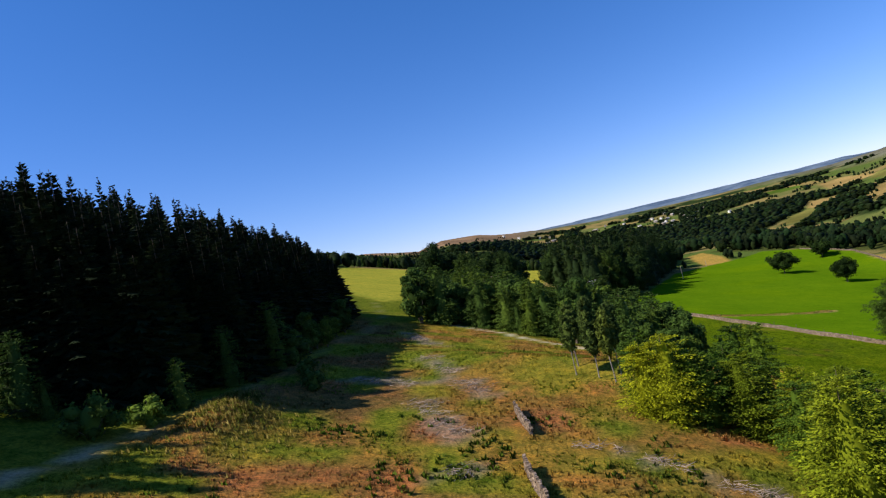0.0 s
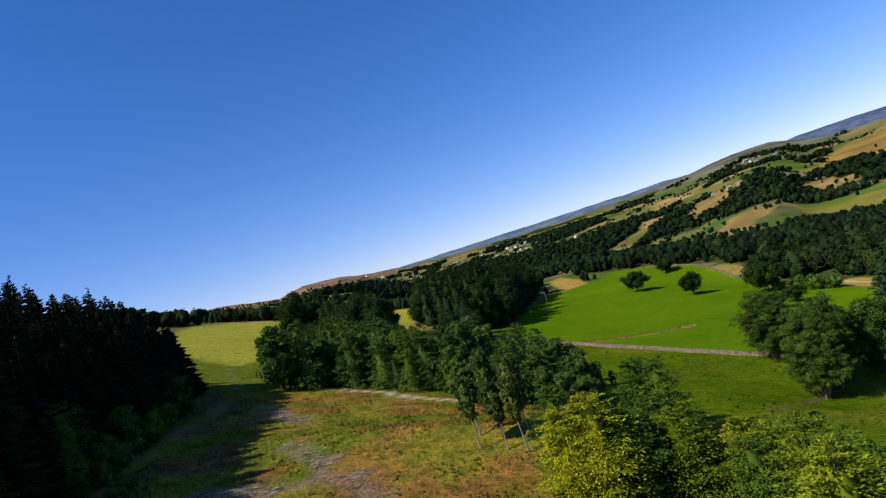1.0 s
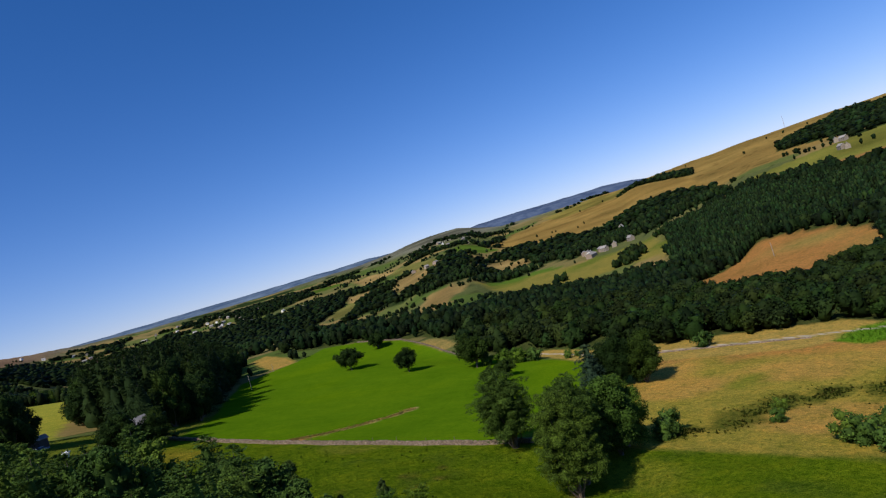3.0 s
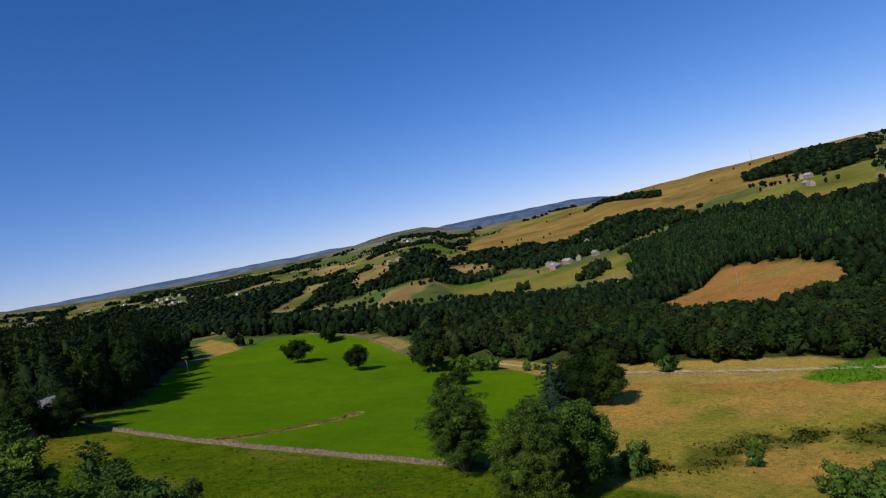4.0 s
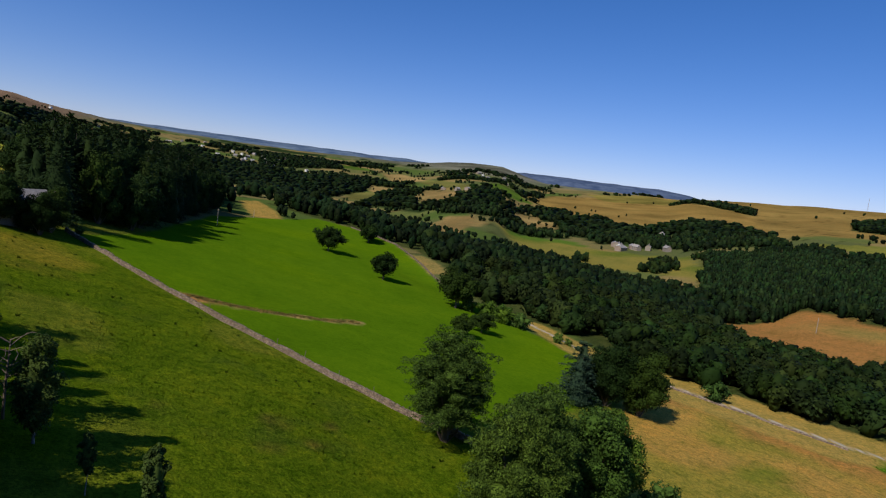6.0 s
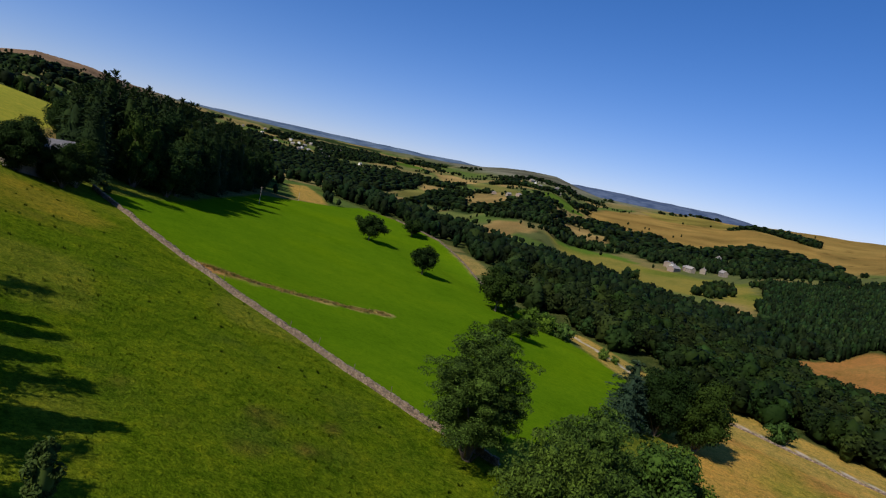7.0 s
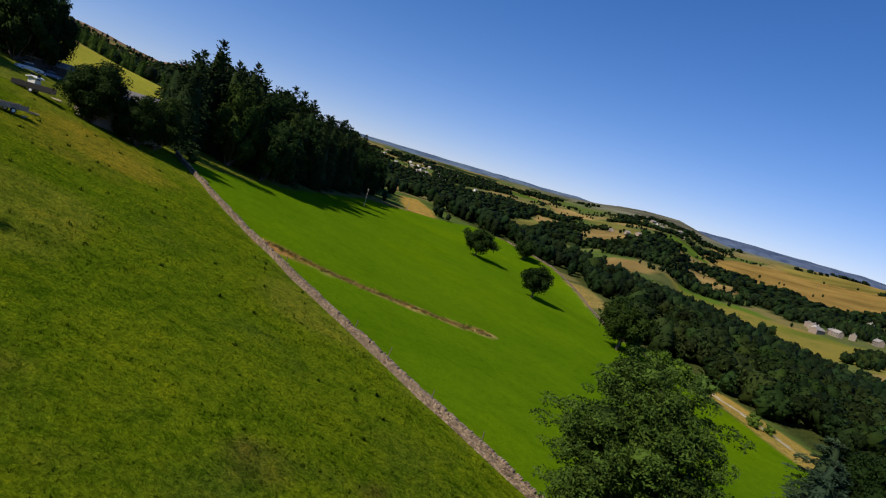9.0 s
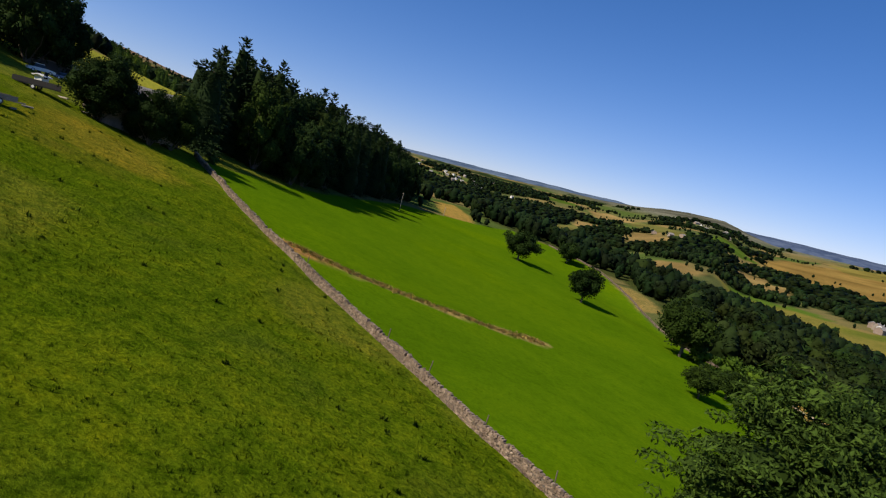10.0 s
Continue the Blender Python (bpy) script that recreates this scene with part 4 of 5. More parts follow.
put(LIMES, [(107, 120.5), (113, 123)], 0.95, 1.0)
put(PINES, [(161, 165), (166, 169)], 1.1, 1.2)
put(YARD_TREES, [(178, 159), (172, 165)], 1.15, 1.22, (1.05, 1.1))
put(SHRUBS, [(126, 121), (121, 119), (131, 82), (127, 85), (133, 78), (129, 88), (124, 80), (136, 84)], 1.2, 1.8)
put(SHRUBS, [(233, 167)], 2.2, 2.3)
put(LIGHT_SHRUBS, [(208, 250), (213, 246), (217, 250), (210, 243)], 2.0, 2.4)
put(SHRUBS, [(215, 238), (218, 243), (203, 256)], 1.7, 2.1)
put(SHRUBS, [(218, 221), (224, 226), (222, 219), (150, 108), (139, 104)], 0.8, 1.2)
put(SHRUBS, [(-33, 53), (-30, 57), (-24, 86), (-27, 92), (-25, 104), (-24, 118)], 0.7, 1.5)
put(ASHES, [(-23.5, 95), (-22, 119), (-40.5, 56)], 0.55, 0.62)
put(ASHES, [(-26.2, 100), (-24.4, 125), (-25.5, 84), (-28, 73), (-27, 90)], 0.5, 0.75, (0.9, 1.1))
put(ASHES, [(-21.5, 99), (-38.5, 56), (-42, 57), (-22, 110)], 0.3, 0.4)
put(SHRUBS, [(-18.7, 74), (-20.5, 79)], 0.6, 0.9)
put(SHRUBS, [(68, 262), (57, 259)], 0.6, 1.0)
# the dark stand above the green field: firs and broadleaves, closed to the ground
spots = [p for p in scatter(MIXED, 4.3, 250, g) if p[0] > 59]
front = [p for p in spots if off_line(*p, MIXED[:7]) < 12 or off_line(*p, MIXED[-3:] + MIXED[:1]) < 10]
back = [p for p in spots if p not in front]
for k, p in enumerate(spots):
    low = float(np.interp(p[0], (59, 63, 67, 74), (0.76, 0.84, 0.95, 1.0)))
    if p in back:
        put(BACK_FIRS, [p], 1.0, 1.2, (1.15 * low, 1.3 * low))
    elif k % 5 > 2:
        put(FIRS, [p], 1.0, 1.15, (0.98 * low, 1.12 * low))
    else:
        put(STAND_TREES, [p], 1.05, 1.4, (1.25 * low, 1.6 * low))
put(YARD_TREES, [(49.3, 245)], 1.0, 1.02, (0.92, 0.96))
put(YARD_TREES, [(57.6, 244.5), (60.5, 252), (61, 259)], 0.68, 0.8, (1.1, 1.2))
put(YARD_TREES, [(55, 245.5), (56, 256)], 0.40, 0.46, (0.8, 0.9))
put(CLOSED, scatter([(-95, 540), (0, 570), (60, 645), (125, 625), (135, 665), (60, 690), (-95, 600)], 6.0, 100, g), 0.7, 0.95)
put(SHRUBS, scatter(BIRCH_WOOD[:2] + [(11, 141), (24, 124), (35, 103), (42, 124), (38, 148), (34, 146), (37, 126), (34, 110), (24, 130), (10, 147), (0, 152)], 2.6, 30, g), 0.8, 1.5)
# trees at (8, 264) and (11, 256) are added to shade the farmhouse
put(STAND_TREES, [(10, 283), (18, 288), (26, 289), (3, 276), (-6, 270), (31, 287), (0, 290), (8, 264), (11, 256), (27, 281)], 1.0, 1.35, (1.1, 1.4))
put(FIRS, [(14, 297), (24, 303), (6, 303)], 0.85, 1.0)
for protos in KINDS:
    for p in protos:
        for q in list(p.children_recursive):
            bpy.data.objects.remove(q)
        bpy.data.objects.remove(p)


# ---- far woods and hedges ----
def canopy(name, spots, radius, height, mat, label, seed, lobes=5, leaves=24, tone=1.0):
    """Many tree crowns in one mesh: each a heap of uneven lobes with leaf sprays, every tree with its own tint."""
    g = np.random.default_rng(seed)
    dv, df = lobe(np.zeros(3), 1.0, 1.0, np.random.default_rng(1), 5 if lobes > 1 else 4)
    k = len(spots)
    x, y = spots[:, 0], spots[:, 1]
    z = land(x, y)
    r = radius * g.uniform(0.6, 1.35, k)
    h = height * (0.45 * r / radius + 0.55) * g.uniform(0.8, 1.15, k)
    tint = g.uniform(0.55, 1.45, k)[:, None] * np.c_[g.uniform(0.75, 1.2, k), np.ones(k), g.uniform(0.8, 1.25, k)]
    tint = tint * tone
    V, F, T, C, o = [], [], [], [], 0
    for j in range(lobes):
        if j == 0:
            cx, cy, cz, lr = x, y, z + h * 0.48, r * (0.78 if lobes > 1 else 1.0)
            lz = h * 0.5
        else:
            a = g.uniform(0, 6.283, k)
            d = r * g.uniform(0.3, 0.65, k)
            cx, cy, cz = x + d * np.cos(a), y + d * np.sin(a), z + h * g.uniform(0.4, 0.78, k)
            lr = r * g.uniform(0.38, 0.6, k)
            lz = lr * 0.85
        C.append(np.c_[cx, cy, cz, lr, lz])
        th = g.uniform(0, 6.283, k)
        c, s = np.cos(th)[:, None], np.sin(th)[:, None]
        w = 1 + g.normal(0, 0.16, (k, len(dv)))
        V.append(np.stack([(dv[:, 0] * c - dv[:, 1] * s) * w * lr[:, None] * 0.8 + cx[:, None], (dv[:, 0] * s + dv[:, 1] * c) * w * lr[:, None] * 0.8 + cy[:, None], dv[:, 2] * w * lz[:, None] + cz[:, None]], 2).reshape(-1, 3))
        F.append((df[None] + (np.arange(k) * len(dv))[:, None, None]).reshape(-1, 3) + o)
        T.append(np.repeat(tint, len(dv), 0))
        o += k * len(dv)
    if leaves:
        d = on_ball(k * leaves, g)
        d[:, 2] = np.where(d[:, 2] < -0.5, -d[:, 2], d[:, 2])
        rep = np.repeat(np.arange(k), leaves)
        own = np.stack(C)[g.integers(0, lobes, len(rep)), rep]
        q = g.uniform(0.9, 1.15, len(rep))[:, None]
        p = own[:, :3] + d * q * own[:, [3, 3, 4]]
        lv, lf = sprays(p, d + (0, 0, 0.2), 0.125 * radius, g)
        V.append(lv)
        F.append(lf + o)
        T.append(np.repeat(tint[rep], 4, 0))
    T = np.concatenate(T)
    me = raw_mesh(name, np.concatenate(V), np.concatenate(F), [mat], smooth=True)
    at = me.color_attributes.new("tint", "FLOAT_COLOR", "POINT")
    at.data.foreach_set("color", np.c_[T, np.ones(len(T))].astype(np.float32).ravel())
    return tagged(new(name, me), label, "woodland", kind="stuff")


def region(poly, count, g):
    xs, ys = [p[0] for p in poly], [p[1] for p in poly]
    x, y = g.uniform(min(xs), max(xs), count * 4), g.uniform(min(ys), max(ys), count * 4)
    m = inside(x, y, poly)
    return np.c_[x[m], y[m]][:count]


g = np.random.default_rng(17)
s = region(VALLEY_WOOD, 4400, g)
s = s[~inside(s[:, 0], s[:, 1], BROWN) & ~inside(s[:, 0], s[:, 1], FARM_FIELD) & (off_line(s[:, 0], s[:, 1], LANE) > np.interp(s[:, 1], (180, 215, 260, 320), (13, 11, 7, 4))) & ~inside(s[:, 0], s[:, 1], BRACKEN)]
firs = inside(s[:, 0], s[:, 1], PLANTATION)
for poly, _ in FAR_FIELDS:
    s, firs = s[~inside(s[:, 0], s[:, 1], poly)], firs[~inside(s[:, 0], s[:, 1], poly)]
near = np.hypot(s[:, 0] - 60, s[:, 1] - 100) < 330
canopy("valley_wood", s[near & ~firs], 5.7, 9.8, LEAF_WOOD, "dense dark green broadleaved wood on the valley floor", 31, 5, 190)
canopy("valley_wood", s[~near & ~firs], 5.0, 11, LEAF_WOOD, "dark green wood beyond the hay field", 33, 3, 36)
canopy("conifer_plantation", region(PLANTATION, 6000, g), 2.3, 9, LEAF_WOOD, "close-set green conifers of a plantation", 35, 1, 10, 1.4)


def lattice_spots(r0, r1, step, g):
    """Jittered places in the far sector of the valley."""
    a = np.arange(-900, 2800, step)
    X, Y = np.meshgrid(a, np.arange(0, 2800, step))
    x, y = X.ravel() + g.uniform(-0.45, 0.45, X.size) * step, Y.ravel() + g.uniform(-0.45, 0.45, X.size) * step
    r, az = np.hypot(x - 40, y - 70), np.degrees(np.arctan2(x - 40, y - 70))
    m = (r > r0) & (r < r1) & (az > -22) & (az < 84)
    return x[m], y[m]


def clear_of_fields(x, y):
    m = off_line(x, y, LANE) > 14
    for poly in (HEATH, PASTURE, LUSH, TAWNY, UPLAND, BROWN, GOLD, MIXED, VALLEY_WOOD, FARM_FIELD):
        m &= ~inside(x, y, poly)
    return m


x, y = lattice_spots(400, 1100, 10.5, g)
m = far_wood(x, y) & clear_of_fields(x, y)
canopy("far_woods", np.c_[x, y][m], 6.4, 10, LEAF_WOOD, "woods between the far fields", 32, 2, 8)
x, y = lattice_spots(1100, 2600, 17, g)
m = far_wood(x, y)
canopy("far_woods", np.c_[x, y][m], 10.5, 11, LEAF_WOOD, "distant dark woods on the valley side", 34, 1, 0)
x, y = lattice_spots(400, 2300, 7.0, g)
_, edge = cells(x, y, 125, 21)
n = len(x)
keep = (edge < 4.0) & (vnoise(x, y, 40, 53) > 0.40) & (land(x, y) < 108) & ~far_wood(x, y) & clear_of_fields(x, y) & (~inside(x, y, TAN_HILL) | (g.uniform(0, 1, n) < 0.03))
for poly, _ in FAR_FIELDS:
    keep &= ~inside(x, y, poly) | (g.uniform(0, 1, n) < 0.25)
for hx, hy in FARMS:
    keep &= np.hypot(x - hx, y - hy) > 18
canopy("far_hedges", np.c_[x, y][keep], 4.0, 7.0, LEAF_WOOD, "hedgerow trees along the far fields", 30, 2, 8)
s = np.r_[region([(619, 459), (676, 484), (733, 498), (675, 439), (628, 438)], 60, g), region([(768, 470), (745, 440), (735, 448), (750, 482)], 16, g), region([(628, 556), (600, 530), (608, 520), (640, 545)], 12, g)]
canopy("field_copse", s, 5.0, 9, LEAF_WOOD, "dark clump of trees in the field below the farm", 38, 3, 10)


# ---- the farthest ridges, a still backdrop behind everything ----
def ridge(name, az0, az1, dist, line, colour, label):
    """A far skyline: line gives compass angle and height in degrees; colour includes the blue of haze."""
    m, nt, bsdf = material(name + "_haze_blue")
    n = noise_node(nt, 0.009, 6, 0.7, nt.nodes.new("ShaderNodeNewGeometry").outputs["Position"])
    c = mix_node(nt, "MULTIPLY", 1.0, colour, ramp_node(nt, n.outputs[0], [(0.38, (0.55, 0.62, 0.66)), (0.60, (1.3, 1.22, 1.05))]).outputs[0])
    link(nt, c, bsdf.inputs["Base Color"])
    bsdf.inputs["Roughness"].default_value, bsdf.inputs["Specular IOR Level"].default_value = 1.0, 0.0
    az = np.arange(az0, az1, 0.25)
    el = np.interp(az, [p[0] for p in line], [p[1] for p in line]) + 0.05 * (vnoise(az * 10, az * 0, 9, 81) - 0.5)
    rows = []
    for k, (dd, q) in enumerate(((-900, -0.6), (-550, 0.35), (-250, 0.8), (0, 1.0), (120, 0.8))):
        rr = dist + dd + 60 * (vnoise(az * 10, az * 0 + k * 7, 14, 82) - 0.5)
        h = 26 + dist * np.tan(np.radians(el)) * q
        rows.append(np.c_[40 + rr * np.sin(np.radians(az)), 70 + rr * np.cos(np.radians(az)), h])
    w = len(az)
    i = (np.arange(4)[:, None] * w + np.arange(w - 1)[None]).ravel()
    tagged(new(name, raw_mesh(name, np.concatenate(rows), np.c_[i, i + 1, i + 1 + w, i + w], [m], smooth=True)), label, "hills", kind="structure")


# distance haze is painted into both ridge colours as blue-grey
ridge("backdrop_ridge", 4, 45, 4050, [(4, 1.7), (8, 2.0), (13, 2.05), (17, 2.08), (22, 2.1), (26.4, 2.12), (31.4, 2.1), (34, 2.15), (37, 2.0), (40, 1.5), (45, 0.8)], (0.088, 0.128, 0.20), "long moorland ridge at the head of the valley, coloured pale blue for haze")
ridge("backdrop_moor", 36, 64, 4400, [(36, 0.8), (42, 2.0), (45, 2.25), (49, 2.28), (53, 2.22), (57, 2.2), (59.5, 1.95), (62, 1.5), (64, 0.6)], (0.070, 0.100, 0.175), "moor behind the near hills, coloured blue-grey for haze")


# ---- stones, posts and ground growth ----
def stone_block(g, l, h, w):
    """One rough stone: a box with uneven corners, 12 triangles."""
    c = np.array([(x, y, z) for z in (-0.5, 0.5) for y in (-0.5, 0.5) for x in (-0.5, 0.5)]) * (l, w, h)
    return c * (1 + g.normal(0, 0.07, (8, 3))) + g.normal(0, 0.012, (8, 3))


BOX = np.array([(0, 2, 3), (0, 3, 1), (4, 5, 7), (4, 7, 6), (0, 1, 5), (0, 5, 4), (2, 6, 7), (2, 7, 3), (0, 4, 6), (0, 6, 2), (1, 3, 7), (1, 7, 5)])


def along(line, step):
    """Points at even steps along a line, with the way it runs there."""
    out = []
    for (x0, y0), (x1, y1) in zip(line, line[1:]):
        n = max(1, round(math.hypot(x1 - x0, y1 - y0) / step))
        a = math.atan2(y1 - y0, x1 - x0)
        out += [(x0 + (x1 - x0) * k / n, y0 + (y1 - y0) * k / n, a) for k in range(n)]
    return out


def drystone_wall(name, line, high, wide, label, single=None, seed=3, stone=(0.40, 0.22)):
    """A dry stone wall: dark hearting, coursed face stones on both sides, upright cope stones. Stones in the stretch 'single' are parts."""
    g = np.random.default_rng(seed)
    root = tagged(new(name), label, "stone wall")
    V, F, o = [], [], 0
    singles = []
    courses = max(2, round(high * 0.86 / stone[1]))
    v, f, k0 = [], [], 0
    for x, y, a in along(line, 1.0) + [(*line[-1], math.atan2(line[-1][1] - line[-2][1], line[-1][0] - line[-2][0]))]:
        z = float(land(x, y))
        nx, ny = -math.sin(a) * wide * 0.36, math.cos(a) * wide * 0.36
        v += [(x - nx, y - ny, z - 0.4), (x + nx, y + ny, z - 0.4), (x + nx * 0.8, y + ny * 0.8, z + high * 0.72), (x - nx * 0.8, y - ny * 0.8, z + high * 0.72)]
        if len(v) > 4:
            b = len(v) - 8
            f += [(b + i, b + (i + 1) % 4, b + 4 + (i + 1) % 4, b + 4 + i) for i in range(4)]
    f += [(0, 3, 2, 1), (len(v) - 4, len(v) - 3, len(v) - 2, len(v) - 1)]
    part_mesh("hearting", raw_mesh("hearting", np.array(v), f, [STONE_DARK]), root)
    runs = [(y0, x0, x1, y1, math.hypot(x1 - x0, y1 - y0), math.atan2(y1 - y0, x1 - x0)) for (x0, y0), (x1, y1) in zip(line, line[1:])]
    for y0, x0, x1, y1, length, a in runs:
        rot = np.array(((math.cos(a), -math.sin(a), 0), (math.sin(a), math.cos(a), 0), (0, 0, 1)))
        todo = []
        for side in (-1, 1):
            for c in range(courses):
                q = g.uniform(0, 0.3)
                while q < length:
                    l = stone[0] * g.uniform(0.5, 1.35)
                    hh = stone[1] * g.uniform(0.62, 1.12)
                    inset = wide * (0.5 - 0.10 * c / courses) - 0.10 + g.normal(0, 0.025)
                    todo.append((stone_block(g, l * 0.9, hh, 0.22), q + l / 2, side * inset, 0.86 * (c + 0.5) / courses, g.normal(0, 0.03)))
                    q += l
        q = 0.0
        while q < length:
            l = g.uniform(0.12, 0.34)
            if g.uniform() > 0.06:
                todo.append((stone_block(g, l * 0.85, high * g.uniform(0.14, 0.26), wide * g.uniform(0.6, 0.85)), q + l / 2, g.normal(0, 0.04), 0.95, g.normal(0, 0.02)))
            q += l
        for b, q, off, level, dz in todo:
            x, y = x0 + (x1 - x0) * q / length, y0 + (y1 - y0) * q / length
            worn = high * (0.80 + 0.26 * float(vnoise(x, y, 3, 71)))
            if level > 0.9 and float(vnoise(x, y, 2, 72)) > 0.8:
                continue
            tip = g.normal(0, 0.10)
            lean = np.array(((math.cos(tip), 0, math.sin(tip)), (0, 1, 0), (-math.sin(tip), 0, math.cos(tip))))
            p = (b @ lean.T + (0, off, worn * level + dz)) @ rot.T
            at = (x, y, float(land(x, y)))
            if single and single[0] < y < single[1] and len(singles) < 300:
                singles.append((p, at))
            else:
                V.append(p + at); F.append(BOX + o); o += 8
    tagged(part_mesh("stones", raw_mesh("stones", np.concatenate(V), np.concatenate(F), [STONE]), root), kind="stuff")
    for p, at in singles:
        part_mesh("stone", raw_mesh("stone", p, BOX, [STONE]), root).location = at
    return root


STONE_DARK = rough_material("wall_hearting", (0.10, 0.09, 0.08), (0.16, 0.14, 0.12), 3.0)
TIMBER = rough_material("weathered_timber", (0.26, 0.22, 0.17), (0.36, 0.32, 0.27), 4.0)
TWIGS = rough_material("cut_branches", (0.42, 0.34, 0.29), (0.22, 0.175, 0.145), 1.2)


def growth_material(name):
    m, nt, bsdf = material(name)
    at, geo = nt.nodes.new("ShaderNodeAttribute"), nt.nodes.new("ShaderNodeNewGeometry")
    at.attribute_name = "tint"
    c = mix_node(nt, "MULTIPLY", 0.9, at.outputs["Color"], ramp_node(nt, geo.outputs["Random Per Island"], [(0, (0.78, 0.8, 0.78)), (1, (1.25, 1.22, 1.15))]).outputs[0])
    link(nt, c, bsdf.inputs["Base Color"])
    bsdf.inputs["Roughness"].default_value, bsdf.inputs["Specular IOR Level"].default_value = 0.9, 0.0
    tr, mx = nt.nodes.new("ShaderNodeBsdfTranslucent"), nt.nodes.new("ShaderNodeMixShader")
    link(nt, c, tr.inputs[0])
    mx.inputs[0].default_value = 0.45
    link(nt, bsdf.outputs[0], mx.inputs[1])
    link(nt, tr.outputs[0], mx.inputs[2])
    link(nt, mx.outputs[0], nt.nodes["Material Output"].inputs[0])
    return m


GROWTH = growth_material("tussocks")


def tufts(name, x, y, size, colours, label, g, blades=4, lean=0.35, width=0.16):
    """Tussocks: a few upright bent blades at every place; colours: one row a place."""
    k = len(x)
    z = land(x, y)
    rep = np.repeat(np.arange(k), blades)
    n = len(rep)
    s = np.repeat(np.broadcast_to(size, (k,)), blades) * g.uniform(0.6, 1.3, n)
    a = g.uniform(0, 6.283, n)
    d, w = np.c_[np.cos(a), np.sin(a)], np.c_[-np.sin(a), np.cos(a)]
    px, py = x[rep] + g.normal(0, 0.35, n) * s, y[rep] + g.normal(0, 0.35, n) * s
    base = np.c_[px, py, z[rep] - 0.05]
    up = np.c_[d * (lean * s * g.uniform(0.2, 1.8, n))[:, None], s * g.uniform(0.7, 1.2, n)]
    side = np.c_[w * (width * s)[:, None], np.zeros(n)]
    v = np.stack([base - side, base + side, base + up], 1).reshape(-1, 3)
    f = np.arange(n * 3).reshape(-1, 3)
    me = raw_mesh(name, v, f, [GROWTH], smooth=True)
    nv = np.repeat(np.c_[g.normal(0, 0.28, (n, 2)) + (-0.15, 0), np.ones(n)], 3, 0)
    me.normals_split_custom_set_from_vertices(nv / np.linalg.norm(nv, axis=1)[:, None])
    at = me.color_attributes.new("tint", "FLOAT_COLOR", "POINT")
    col = np.repeat(colours[rep], 3, 0)
    at.data.foreach_set("color", np.c_[col, np.ones(len(col))].astype(np.float32).ravel())
    return tagged(new(name, me), label, "vegetation", kind="stuff")


def pick(colours, weights, k, g):
    return np.array(colours)[g.choice(len(colours), k, p=np.array(weights) / sum(weights))]


g = np.random.default_rng(23)
# heath: heather, bracken, grass; denser near the flight's start
x, y = g.uniform(-36, 36, 30000), 24 + 114 * g.uniform(0, 1, 30000) ** 1.2
m = inside(x, y, HEATH) & (off_line(x, y, TRACK) > 1.8) & (off_line(x, y, FOOTPATH) > 1.5)
x, y = x[m], y[m]
brash = np.min([off_line(x, y, line) - w for line, w in BRASH_ROWS], 0)
m = (brash > 0.2) & (vnoise(x, y, 3.0, 61) > 0.32)
x, y = x[m][:12500], y[m][:12500]
own = soil(x, y)[:, :3]
green = (vnoise(x, y, 5, 62) > 0.66)[:, None]
col = np.where(green, pick([(0.15, 0.22, 0.02), (0.20, 0.26, 0.025), (0.27, 0.30, 0.03)], [1, 2, 1], len(x), g), own * g.uniform(1.4, 2.1, (len(x), 1)))
tufts("heath_growth", x, y, 0.13 + 0.17 * vnoise(x, y, 4, 63), col, "rust and green heather, bracken and grass tussocks on the cleared slope", g, 9, 0.6, 0.2)
# pasture: rough grass and dark rushes
x, y = g.uniform(38, 112, 80000), 90 + 160 * g.uniform(0, 1, 80000)
m = inside(x, y, PASTURE) & (off_line(x, y, WALL) > 1.2)
x, y = x[m], y[m]
m = g.uniform(0, 1, len(x)) < np.clip(1.5 - (y - 120) / 110, 0.3, 1)
x, y = x[m][:26000], y[m][:26000]
rush = (vnoise(x, y, 9, 64) > 0.66) & (g.uniform(0, 1, len(x)) < 0.3)
own = soil(x, y)[:, :3]
col = own * np.where(rush[:, None], 1.0, g.uniform(1.2, 2.0, (len(x), 1)))
tufts("pasture_grass", x, y, np.where(rush, 0.22, 0.15), col, "rough grazed grass with dark rush tussocks", g, 5, 0.7, 0.18)
x, y = g.uniform(40, 105, 190), g.uniform(100, 245, 190)
m = inside(x, y, PASTURE) & (vnoise(x, y, 22, 65) > 0.42)
tufts("thistle_clumps", x[m], y[m], 0.34, np.full((m.sum(), 3), (0.065, 0.11, 0.012)), "scattered dark thistle and rush clumps in the pasture", g, 14, 0.5, 0.3)
# bilberry on the near heath, long pale grass on the bank above the track
x, y = g.uniform(-26, 22, 1500), g.uniform(42, 66, 1500)
m = inside(x, y, HEATH) & (vnoise(x, y, 4, 69) > 0.66) & (g.uniform(0, 1, 1500) < 0.7)
tufts("bilberry_clumps", x[m], y[m], 0.36, pick([(0.08, 0.14, 0.015), (0.14, 0.22, 0.025), (0.18, 0.26, 0.04)], [2, 3, 2], m.sum(), g), "low green bilberry clumps on the heath", g, 12, 0.6, 0.3)
x, y = g.normal(-24, 2.6, 700), g.normal(60, 4.5, 700)
m = off_line(x, y, TRACK) > 1.4
tufts("bank_grass", x[m], y[m], 0.42, pick([(0.42, 0.33, 0.10), (0.30, 0.27, 0.06), (0.16, 0.19, 0.03)], [3, 3, 2], m.sum(), g), "long pale grass on the bank beside the track", g, 9, 0.5, 0.12)
